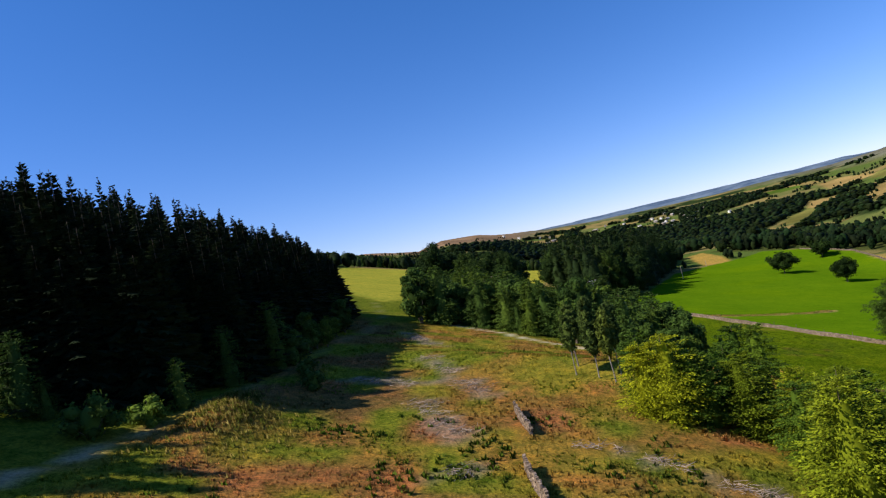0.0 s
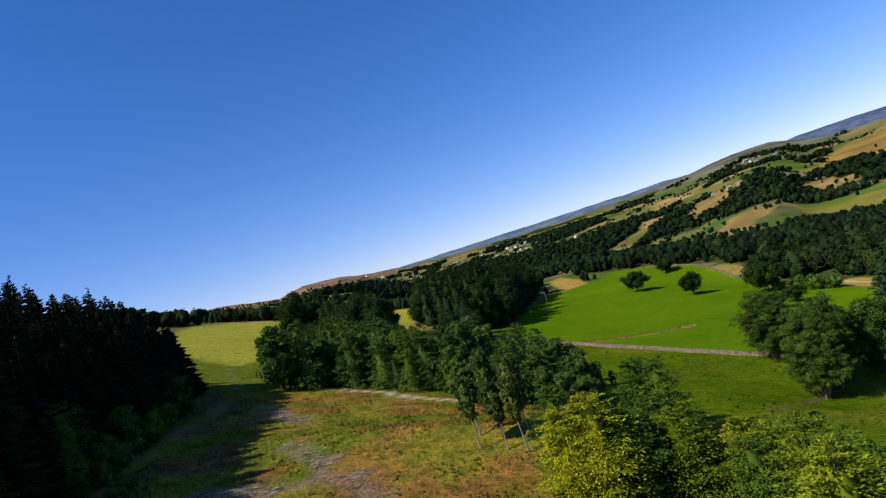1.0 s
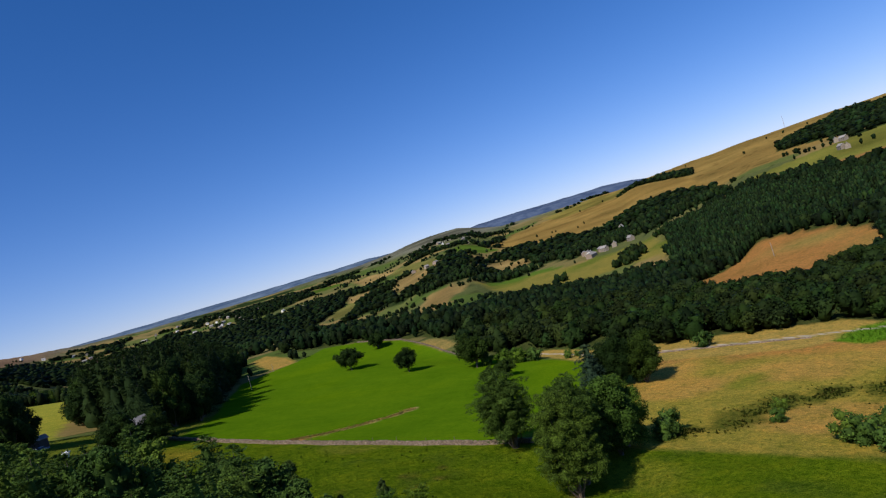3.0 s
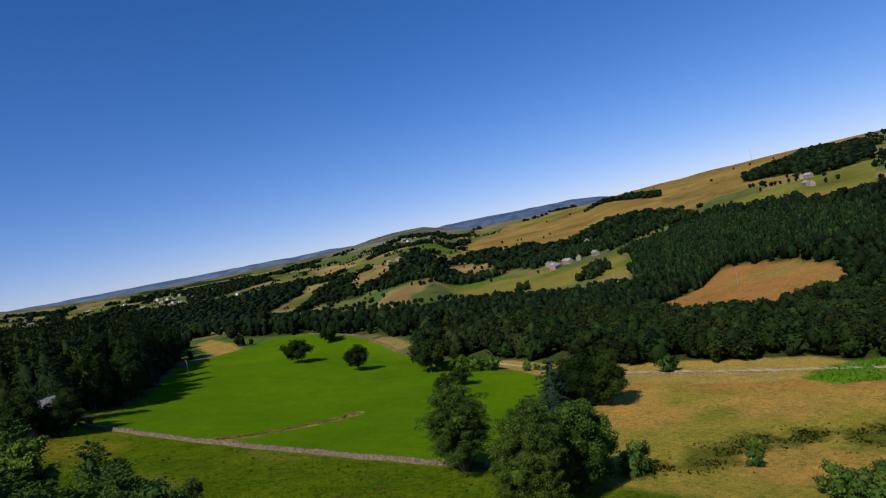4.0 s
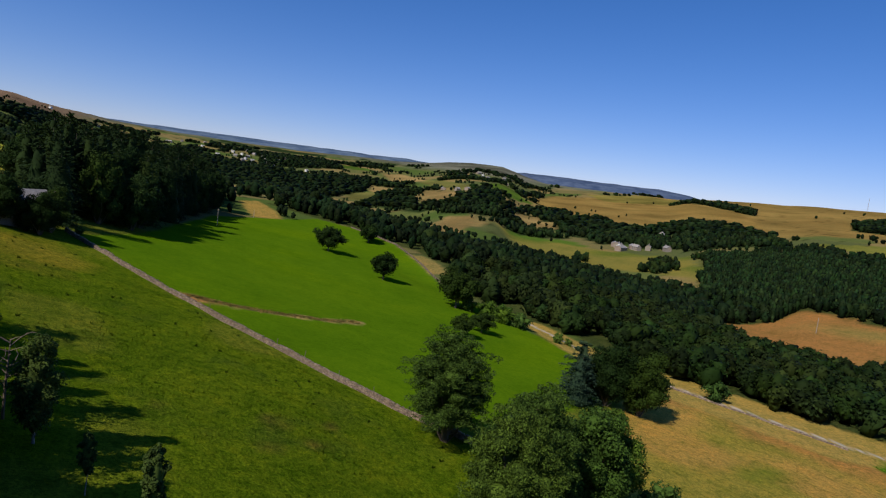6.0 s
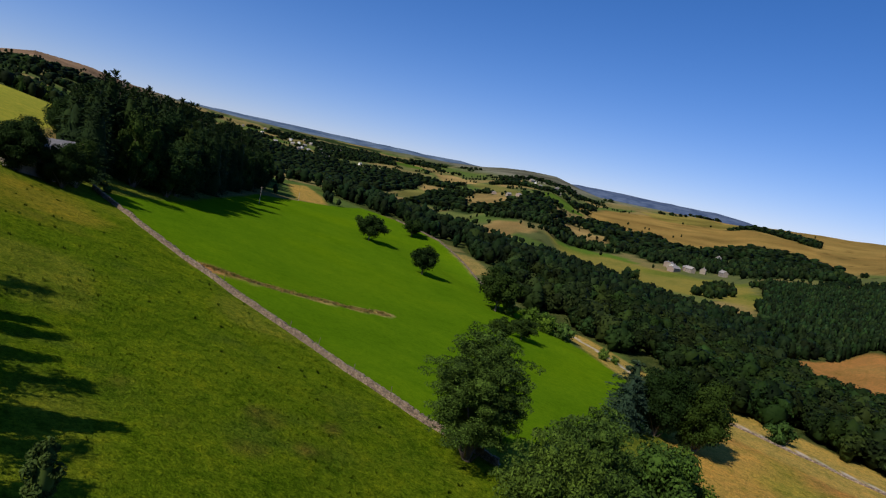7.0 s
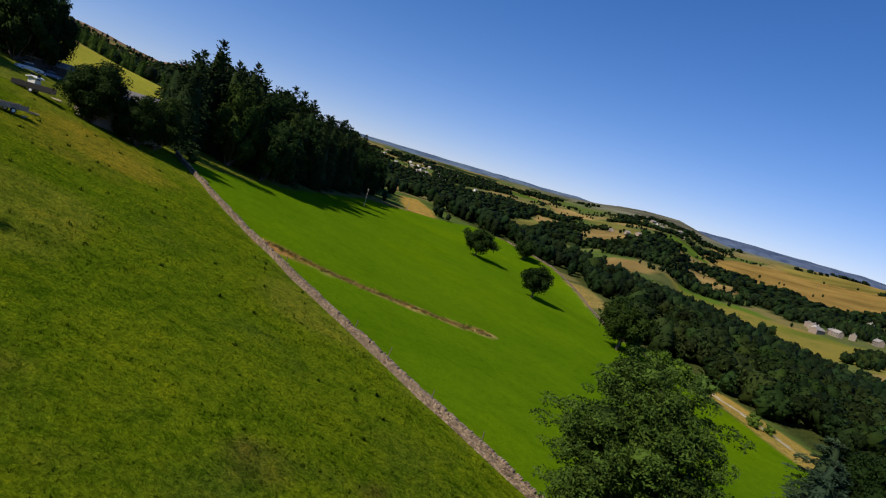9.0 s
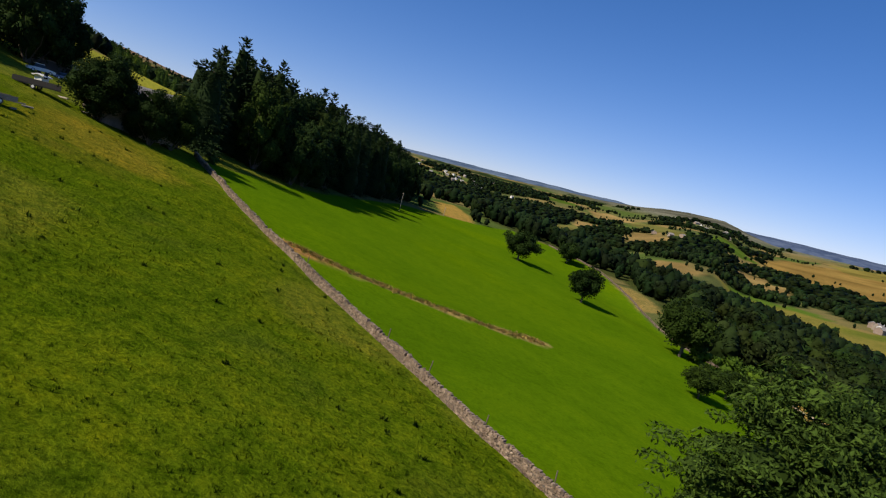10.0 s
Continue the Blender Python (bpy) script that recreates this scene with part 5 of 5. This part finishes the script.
# tawny field, verge, ditch
x, y = g.uniform(110, 250, 16000), g.uniform(60, 186, 16000)
m = inside(x, y, TAWNY) & (off_line(x, y, LANE) > 3)
x, y = x[m][:3500], y[m][:3500]
tufts("hay_grass", x, y, 0.22, soil(x, y)[:, :3] * g.uniform(1.3, 2.0, (len(x), 1)), "tall straw-coloured uncut grass", g, 7, 0.5)
p = np.concatenate([np.c_[g.normal(px, w * 0.5, 240), g.normal(py, l * 0.5, 240)] for px, py, w, l in TUSSOCKS])
x, y = p[vnoise(p[:, 0], p[:, 1], 4, 68) > 0.42].T
tufts("rush_tussocks", x, y, 0.34, pick([(0.05, 0.075, 0.014), (0.085, 0.11, 0.02), (0.20, 0.16, 0.04)], [4, 3, 1], len(x), g), "dark green rush tussocks in the straw-coloured field", g, 9, 0.6, 0.3)
x, y = g.uniform(214, 274, 3200), g.uniform(70, 126, 3200)
m = inside(x, y, BRACKEN)
tufts("bracken_bed", x[m], y[m], 0.32, pick([(0.14, 0.30, 0.02), (0.18, 0.36, 0.03)], [1, 1], m.sum(), g), "bright green bracken bed beside the lane", g, 9, 0.6, 0.3)
t = g.uniform(0, 1, 700)
x = np.interp(t, (0, 0.25, 0.5, 0.75, 1), [p[0] for p in DITCH]) + g.normal(0, 0.7, 700)
y = np.interp(t, (0, 0.25, 0.5, 0.75, 1), [p[1] for p in DITCH]) + g.normal(0, 0.8, 700)
tufts("ditch_rushes", x, y, 0.36, pick([(0.60, 0.42, 0.14), (0.5, 0.33, 0.10), (0.22, 0.25, 0.03), (0.10, 0.14, 0.015)], [6, 4, 2, 1], 700, g), "brown rushes along the dry ditch in the green field", g, 9, 0.6)

# cut branches left on the heath
P, F, o = [], [], 0
for line, w in BRASH_ROWS:
    for x, y, a in along(line, 0.16):
        if vnoise(x, y, 1.6, 73) < 0.36:
            continue
        for _ in range(3):
            u = g.normal(0, w * 0.42)
            px, py = x - math.sin(a) * u, y + math.cos(a) * u
            th, L = g.uniform(0, 6.28), g.uniform(0.35, 1.3)
            z = float(land(px, py)) + g.uniform(0.02, 0.28)
            d = np.array((math.cos(th), math.sin(th), g.normal(0, 0.15))) * L
            v, f = tube([(px, py, z), (px + d[0], py + d[1], z + d[2])], [g.uniform(0.02, 0.04), 0.012], 3)
            P.append(v); F.append(f + o); o += len(v)
tagged(new("brash", raw_mesh("brash", np.concatenate(P), np.concatenate(F), [TWIGS])), "grey rows of cut branches lying on the heath", "brash", kind="stuff")

# ---- walls ----
drystone_wall("drystone_wall", WALL, 1.12, 0.48, "long grey dry stone wall between pasture and green field", (150, 178), stone=(0.32, 0.17))
drystone_wall("ruined_wall", [(4.0, 67.3), (4.2, 63), (4.6, 60.5)], 1.25, 0.34, "short upright remnant of a dry stone wall on the heath", seed=5)
drystone_wall("ruined_wall", [(2.9, 52.5), (3.2, 48.5), (3.6, 46)], 1.3, 0.36, "crumbling end of a dry stone wall among heather", seed=6)
drystone_wall("lane_wall", [(221, 185), (225, 175), (231, 161), (236.5, 144.5), (241, 132)], 0.5, 0.6, "low tumbled stone wall beside the farm lane", seed=7, stone=(0.6, 0.26))

drystone_wall("field_wall", [(224, 252), (229, 275), (240, 318), (254, 361), (267, 410), (263, 461)], 0.8, 0.45, "pale low stone wall along the green field's far edge", seed=8, stone=(0.8, 0.3))


def post(name, x, y, h, r, label, arm=0.0, lean=0.0):
    root = tagged(new(name), label, "post")
    root.location = (x, y, float(land(x, y)))
    v, f = tube([(0, 0, -0.4), (lean * 0.5, 0, h * 0.5), (lean, 0, h)], [r, r * 0.95, r * 0.8], 8)
    f = np.r_[f, [(len(v) - 8, len(v) - 7 + k, len(v) - 6 + k) for k in range(6)]]
    part_mesh("shaft", raw_mesh("shaft", v, f, [BARK if r < 0.1 else TIMBER], smooth=False), root)
    if arm:
        b = np.array([(sx * arm, sy * 0.05 + 0.12, h * 0.95 + sz * 0.06) for sz in (-1, 1) for sy in (-1, 1) for sx in (-1, 1)])
        part_mesh("crossarm", raw_mesh("crossarm", b, BOX, [TIMBER]), root)
    return root


for x, y, h, lean in ((92.9, 174.2, 2.0, 0.25), (98.9, 159.3, 1.9, -0.1), (90.3, 180.6, 1.7, 0.1), (83.4, 199.2, 1.8, 0.1), (96.0, 166.6, 1.7, 0.1)):
    tagged(post("fence_post", x, y, h, 0.06, "grey wooden fence post beside the stone wall", 0, lean), group="posts by the wall")
post("telegraph_pole", 141.5, 379, 8.0, 0.16, "tall wooden telegraph pole at the wood's edge", 0.6)
post("field_post", 185, 446, 5.0, 0.14, "weathered timber post at the corner of the field")
post("telegraph_pole", 460, 222, 10.0, 0.2, "pale telegraph pole standing in the brown field", 0.7)


# ---- buildings ----
SLATE = rough_material("stone_slates", (0.24, 0.225, 0.215), (0.36, 0.34, 0.325), 1.6)
SLATE_DARK = rough_material("dark_slates", (0.075, 0.07, 0.07), (0.12, 0.11, 0.11), 1.6)
MASONRY = rough_material("house_stone", (0.23, 0.19, 0.15), (0.32, 0.28, 0.23), 0.9)
RENDERED = rough_material("white_render", (0.72, 0.71, 0.68), (0.80, 0.79, 0.76), 0.7)
BROWN_SHEET = rough_material("rusty_sheet", (0.28, 0.20, 0.15), (0.36, 0.29, 0.23), 1.0, rough=0.6)


def plain_material(name, colour, rough=0.5, metal=0.0):
    m, nt, bsdf = material(name)
    geo = nt.nodes.new("ShaderNodeNewGeometry")
    n = noise_node(nt, 1.7, 4, 0.6, geo.outputs["Position"])
    c = mix_node(nt, "MULTIPLY", 0.6, colour, ramp_node(nt, n.outputs[0], [(0.3, (0.75, 0.73, 0.7)), (0.6, (1, 1, 1))]).outputs[0])
    link(nt, c, bsdf.inputs["Base Color"])
    bsdf.inputs["Roughness"].default_value, bsdf.inputs["Metallic"].default_value = rough, metal
    return m


PANE = plain_material("window_glass", (0.02, 0.025, 0.03), 0.1)
WHITE_PAINT = plain_material("white_paint", (0.78, 0.78, 0.76), 0.35)
BLUE_PAINT = plain_material("blue_paint", (0.10, 0.16, 0.30), 0.3)
DARK_PAINT = plain_material("dark_paint", (0.035, 0.03, 0.028), 0.5)
RUBBER = plain_material("rubber", (0.02, 0.02, 0.02), 0.8)


def box_mesh(name, lo, hi, mat):
    (x0, y0, z0), (x1, y1, z1) = lo, hi
    v = np.array([(x, y, z) for z in (z0, z1) for y in (y0, y1) for x in (x0, x1)], float)
    return raw_mesh(name, v, BOX, [mat])


def house(name, l, w, eaves, ridge, wall_mat, roof_mat, label, windows=3, chimney=True, category="house"):
    """A gabled building along x: walls with gables, thick overhanging roof slopes, chimney, windows and a door set 3 cm proud."""
    root = tagged(new(name), label, category)
    a, b = l / 2, w / 2
    v = [(-a, -b, -1), (a, -b, -1), (a, b, -1), (-a, b, -1), (-a, -b, eaves), (a, -b, eaves), (a, b, eaves), (-a, b, eaves), (-a, 0, ridge), (a, 0, ridge)]
    f = [(0, 1, 5), (0, 5, 4), (1, 2, 6), (1, 6, 5), (2, 3, 7), (2, 7, 6), (3, 0, 4), (3, 4, 7), (4, 5, 9), (4, 9, 8), (6, 7, 8), (6, 8, 9), (5, 6, 9), (7, 4, 8)]
    part_mesh("wall", raw_mesh("wall", np.array(v, float), f, [wall_mat]), root)
    t, o = 0.18, 0.35
    sl = (ridge - eaves) / b
    for side in (-1, 1):
        e = (b + o)
        ze = eaves - sl * o
        q = np.array([(x, side * yy, z) for x in (-a - o, a + o) for yy, z in ((e, ze + 0.03), (0, ridge + 0.03), (0, ridge + 0.03 + t), (e, ze + 0.03 + t))])
        k = [(0, 1, 2), (0, 2, 3), (4, 7, 6), (4, 6, 5), (3, 2, 6), (3, 6, 7), (0, 4, 5), (0, 5, 1), (0, 3, 7), (0, 7, 4), (1, 5, 6), (1, 6, 2)]
        part_mesh("roof", raw_mesh("roof", q, k, [roof_mat]), root)
    if chimney:
        part_mesh("chimney", box_mesh("chimney", (a - 0.9, -0.35, ridge - 0.8), (a - 0.2, 0.35, ridge + 1.1), wall_mat), root)
    for k in range(windows):
        x = -a + l * (k + 0.5) / windows
        for side in (-1, 1):
            for z in ((1.0, 3.4) if eaves > 4.4 else (1.0,)):
                y0, y1 = sorted((side * (b - 0.05), side * (b + 0.03)))
                part_mesh("window", box_mesh("window", (x - 0.5, y0, z), (x + 0.5, y1, z + 1.2), PANE), root)
    return root


def stand(ob, x, y, turn=0.0, sink=0.0):
    ob.matrix_basis = pose(x, y, float(land(x, y)) - sink, 0, 0, turn)
    return ob


# the farmhouse's shade is put into its wall colour by the darker stone
stand(house("farmhouse", 12, 7, 4.4, 6.8, STONE_DARK, SLATE_DARK, "stone farmhouse with slate roof among trees, walls coloured dark for shade", 3), 16.5, 265, 15)
stand(house("stone_barn", 14, 7, 4.8, 8.2, MASONRY, SLATE, "stone barn with pale mottled slate roof behind trees", 0, False, "barn"), 53, 251, 30)
stand(house("open_shed", 6.5, 4, 2.2, 2.9, DARK_PAINT, BROWN_SHEET, "low dark shed with rusty brown sheet roof", 0, False, "shed"), 29.5, 286, 20)
stand(house("garden_shed", 8, 4.5, 2.3, 3.4, DARK_PAINT, SLATE, "low shed with grey slate roof in the farmyard", 0, False, "shed"), 33.5, 291, 10)
stand(house("cottage", 9, 6, 4.6, 7.2, MASONRY, SLATE, "stone cottage with pale slate roof in the wood", 2), 14, 248, 35)


def vehicle(name, l, w, h, paint, label, cab=0.5, category="car"):
    """A small road vehicle: shaped body, glazed cabin with its roof, four wheels with tyre and rim."""
    root = tagged(new(name), label, category)
    a, b = l / 2, w / 2
    prof = [(-a, 0.35), (-a, h * 0.52), (-a * 0.55, h * 0.56), (a * 0.45, h * 0.58), (a * 0.98, h * 0.46), (a, 0.35)]
    v = np.array([(x, s * b * (0.97 if z > 0.5 else 1), z) for s in (-1, 1) for x, z in prof])
    n = len(prof)
    f = [(0, k, k + 1) for k in range(1, n - 1)] + [(n, n + k + 1, n + k) for k in range(1, n - 1)]
    for k in range(n):
        j = (k + 1) % n
        f += [(k, n + k, n + j), (k, n + j, j)]
    part_mesh("body", raw_mesh("body", v, f, [paint]), root)
    x0, x1 = -a * 0.6, a * cab
    c = np.array([(x, s * b * k, z) for s in (-1, 1) for x, z, k in ((x0, h * 0.55, 0.94), (x1, h * 0.55, 0.94), (x1 - 0.5, h * 0.95, 0.8), (x0 + 0.25, h * 0.95, 0.8))])
    cf = [(0, 1, 2), (0, 2, 3), (4, 6, 5), (4, 7, 6), (0, 4, 5), (0, 5, 1), (1, 5, 6), (1, 6, 2), (2, 6, 7), (2, 7, 3), (3, 7, 4), (3, 4, 0)]
    part_mesh("window_band", raw_mesh("window_band", c, cf, [PANE]), root)
    part_mesh("roof", box_mesh("roof", (x0 + 0.22, -b * 0.8, h * 0.95), (x1 - 0.47, b * 0.8, h), paint), root)
    for x in (-a * 0.62, a * 0.62):
        for s in (-1, 1):
            wheel(root, x, s * (b - 0.1))
    return root


def wheel(root, x, y, r=0.33):
    for nm, rr, wd, mt in (("tyre", r, 0.10, RUBBER), ("rim", r * 0.6, 0.12, WHITE_PAINT)):
        v, f = tube([(x, y - wd, r), (x, y + wd, r)], [rr, rr], 10)
        caps = [(0, k, k + 1) for k in range(1, 9)] + [(10, 11 + k, 10 + k) for k in range(1, 9)]
        ob = raw_mesh(nm, v, np.r_[f, caps], [mt])
        if nm == "tyre":
            tyre = part_mesh("wheel", ob, root)
        else:
            part_mesh("rim", ob, tyre)


def trailer(name, l, w, h, mat, label):
    """A flat trailer with low boards, drawbar and two wheels."""
    root = tagged(new(name), label, "trailer")
    part_mesh("bed", box_mesh("bed", (-l / 2, -w / 2, 0.6), (l / 2, w / 2, 0.75), mat), root)
    for s in (-1, 1):
        part_mesh("side_board", box_mesh("side_board", (-l / 2, s * w / 2 - 0.04, 0.75), (l / 2, s * w / 2 + 0.04, h), mat), root)
    part_mesh("drawbar", box_mesh("drawbar", (l / 2, -0.08, 0.55), (l / 2 + 1.4, 0.08, 0.68), mat), root)
    for s in (-1, 1):
        wheel(root, 0, s * (w / 2 + 0.1), 0.4)
    return root


stand(vehicle("pickup_truck", 5.0, 1.9, 1.8, WHITE_PAINT, "white pickup parked in the farmyard", 0.35, "pickup"), 32, 272, 30)
stand(vehicle("parked_car", 4.3, 1.75, 1.5, BLUE_PAINT, "blue hatchback parked by the shed"), 34.5, 280, 25)
stand(trailer("flat_trailer", 6.5, 2.2, 1.6, DARK_PAINT, "long dark flat trailer at the edge of the pasture"), 39.8, 243, 172)
stand(trailer("flat_trailer", 4.0, 2.0, 1.3, BROWN_SHEET, "small rusty trailer standing on the grass"), 43.5, 215, 40)
van = stand(house("caravan", 1.9, 1.4, 1.3, 1.5, WHITE_PAINT, WHITE_PAINT, "small white caravan in the farmyard", 1, False, "caravan"), 37.2, 254.5, 70)
for x, y, L, th in ((42.4, 247.8, 5.0, 2.2), (47, 245, 3.5, 2.5), (45, 222, 1.4, 0.4), (45.2, 216, 1.0, 1.2)):
    z = float(land(x, y)) + 0.15
    v, f = tube([(x - math.cos(th) * L / 2, y - math.sin(th) * L / 2, z), (x + math.cos(th) * L / 2, y + math.sin(th) * L / 2, z)], [0.16, 0.14], 7)
    tagged(new("timber_log", raw_mesh("timber_log", v, f, [TIMBER])), "pale trimmed log lying on the grass", "log", "logs by the yard")

# far farms: one of each kind built, then repeated
KINDS_OF_HOUSE = [house("far_house", 12, 7, 5.2, 8.2, MASONRY, SLATE, "stone farmhouse with grey slate roof among far fields"),
                  house("far_house", 10, 7, 5.0, 7.6, RENDERED, SLATE, "white rendered house with slate roof on the valley side"),
                  house("far_barn", 20, 9, 4.5, 7.0, BROWN_SHEET, SLATE, "long farm shed with pale roof", 0, False, "barn")]
random.seed(77)
TOWN = [(random.uniform(0, 1) * 650 + 230, random.uniform(1500, 2450), random.choice((0, 1, 1, 2)), random.uniform(0, 180)) for _ in range(34)]
for x, y, k, turn in ((785, 615, 2, 35), (772, 600, 0, 20), (786, 585, 2, 40), (776, 572, 0, 75), (795, 566, 0, 30), (808, 545, 0, 60), (750, 578, 2, 10), (764, 590, 1, 15),
                      (973, 660, 1, 20), (985, 668, 0, 20), (994, 298, 0, 15), (1004, 308, 0, 40), (1121, 333, 0, 60), (1128, 345, 0, 20), (1330, 1520, 2, 20), (1300, 1395, 0, 50), (1285, 1410, 1, 10),
                      (957, 1164, 2, 30), (940, 1180, 0, 5), (952, 1250, 2, 60), (1420, 1540, 0, 0), (1380, 1600, 1, 40), (1450, 1700, 2, 10), (1250, 1480, 0, 70),
                      (690, 1900, 0, 20), (720, 1960, 1, 50), (760, 2050, 0, 10), (800, 2000, 2, 40), (640, 1980, 0, 0), (860, 2150, 1, 30), (900, 2080, 0, 60), (1000, 2250, 2, 20), (1080, 2180, 0, 0), (950, 2300, 1, 45), *TOWN):
    tagged(copy_thing(KINDS_OF_HOUSE[k], pose(x, y, float(land(x, y)), 0, 0, turn)), group="far farms")
for h in KINDS_OF_HOUSE:
    for q in list(h.children_recursive):
        bpy.data.objects.remove(q)
    bpy.data.objects.remove(h)


def mast(x, y, h):
    """A slender lattice mast: three legs and cross braces."""
    root = tagged(new("radio_mast"), "thin steel radio mast on the moor's skyline", "mast")
    root.location = (x, y, float(land(x, y)))
    feet = [np.array((1.2 * math.cos(a), 1.2 * math.sin(a), 0)) for a in (0.5, 2.6, 4.7)]
    for q in feet:
        v, f = tube([q, q * 0.3 + (0, 0, h)], [0.22, 0.14], 4)
        part_mesh("leg", raw_mesh("leg", v, f, [TIMBER]), root)
    for k in range(10):
        z = h * (k + 0.5) / 10
        s = 1 - 0.7 * z / h
        v, f = join([tube([feet[i] * s + (0, 0, z), feet[(i + 1) % 3] * s + (0, 0, z + h * 0.05)], [0.08, 0.08], 3) for i in range(3)])
        part_mesh("brace", raw_mesh("brace", v, f, [TIMBER]), root)


mast(2130, 735, 42)


def dead_tree(x, y, h, seed, mat):
    """A bare tree: trunk and crooked leafless limbs."""
    g = np.random.default_rng(seed)
    root = tagged(new("dead_tree"), "bare grey dead tree with crooked branches", "tree")
    root.location = (x, y, float(land(x, y)))
    v, f = tube([(0, 0, -0.3), (0.1, 0, h * 0.4), (0.3, 0.1, h * 0.8)], [0.14, 0.1, 0.04], 6)
    part_mesh("trunk", raw_mesh("trunk", v, f, [mat], smooth=True), root)
    for k in range(26):
        z = h * g.uniform(0.2, 0.8)
        a, L = g.uniform(0, 6.28), h * g.uniform(0.15, 0.38)
        p = [np.array((0.3 * z / h, 0, z))]
        for j in range(4):
            p.append(p[-1] + np.array((math.cos(a), math.sin(a), g.uniform(0.2, 0.9))) * L / 4)
            a += g.normal(0, 0.45)
        v, f = tube(p, [0.05, 0.04, 0.03, 0.02, 0.01], 4)
        part_mesh("branch", raw_mesh("branch", v, f, [mat]), root)


dead_tree(58.7, 252, 10.5, 4, TIMBER)
dead_tree(47, 139, 9, 5, BARK)
dead_tree(44.5, 133, 8, 6, BARK)
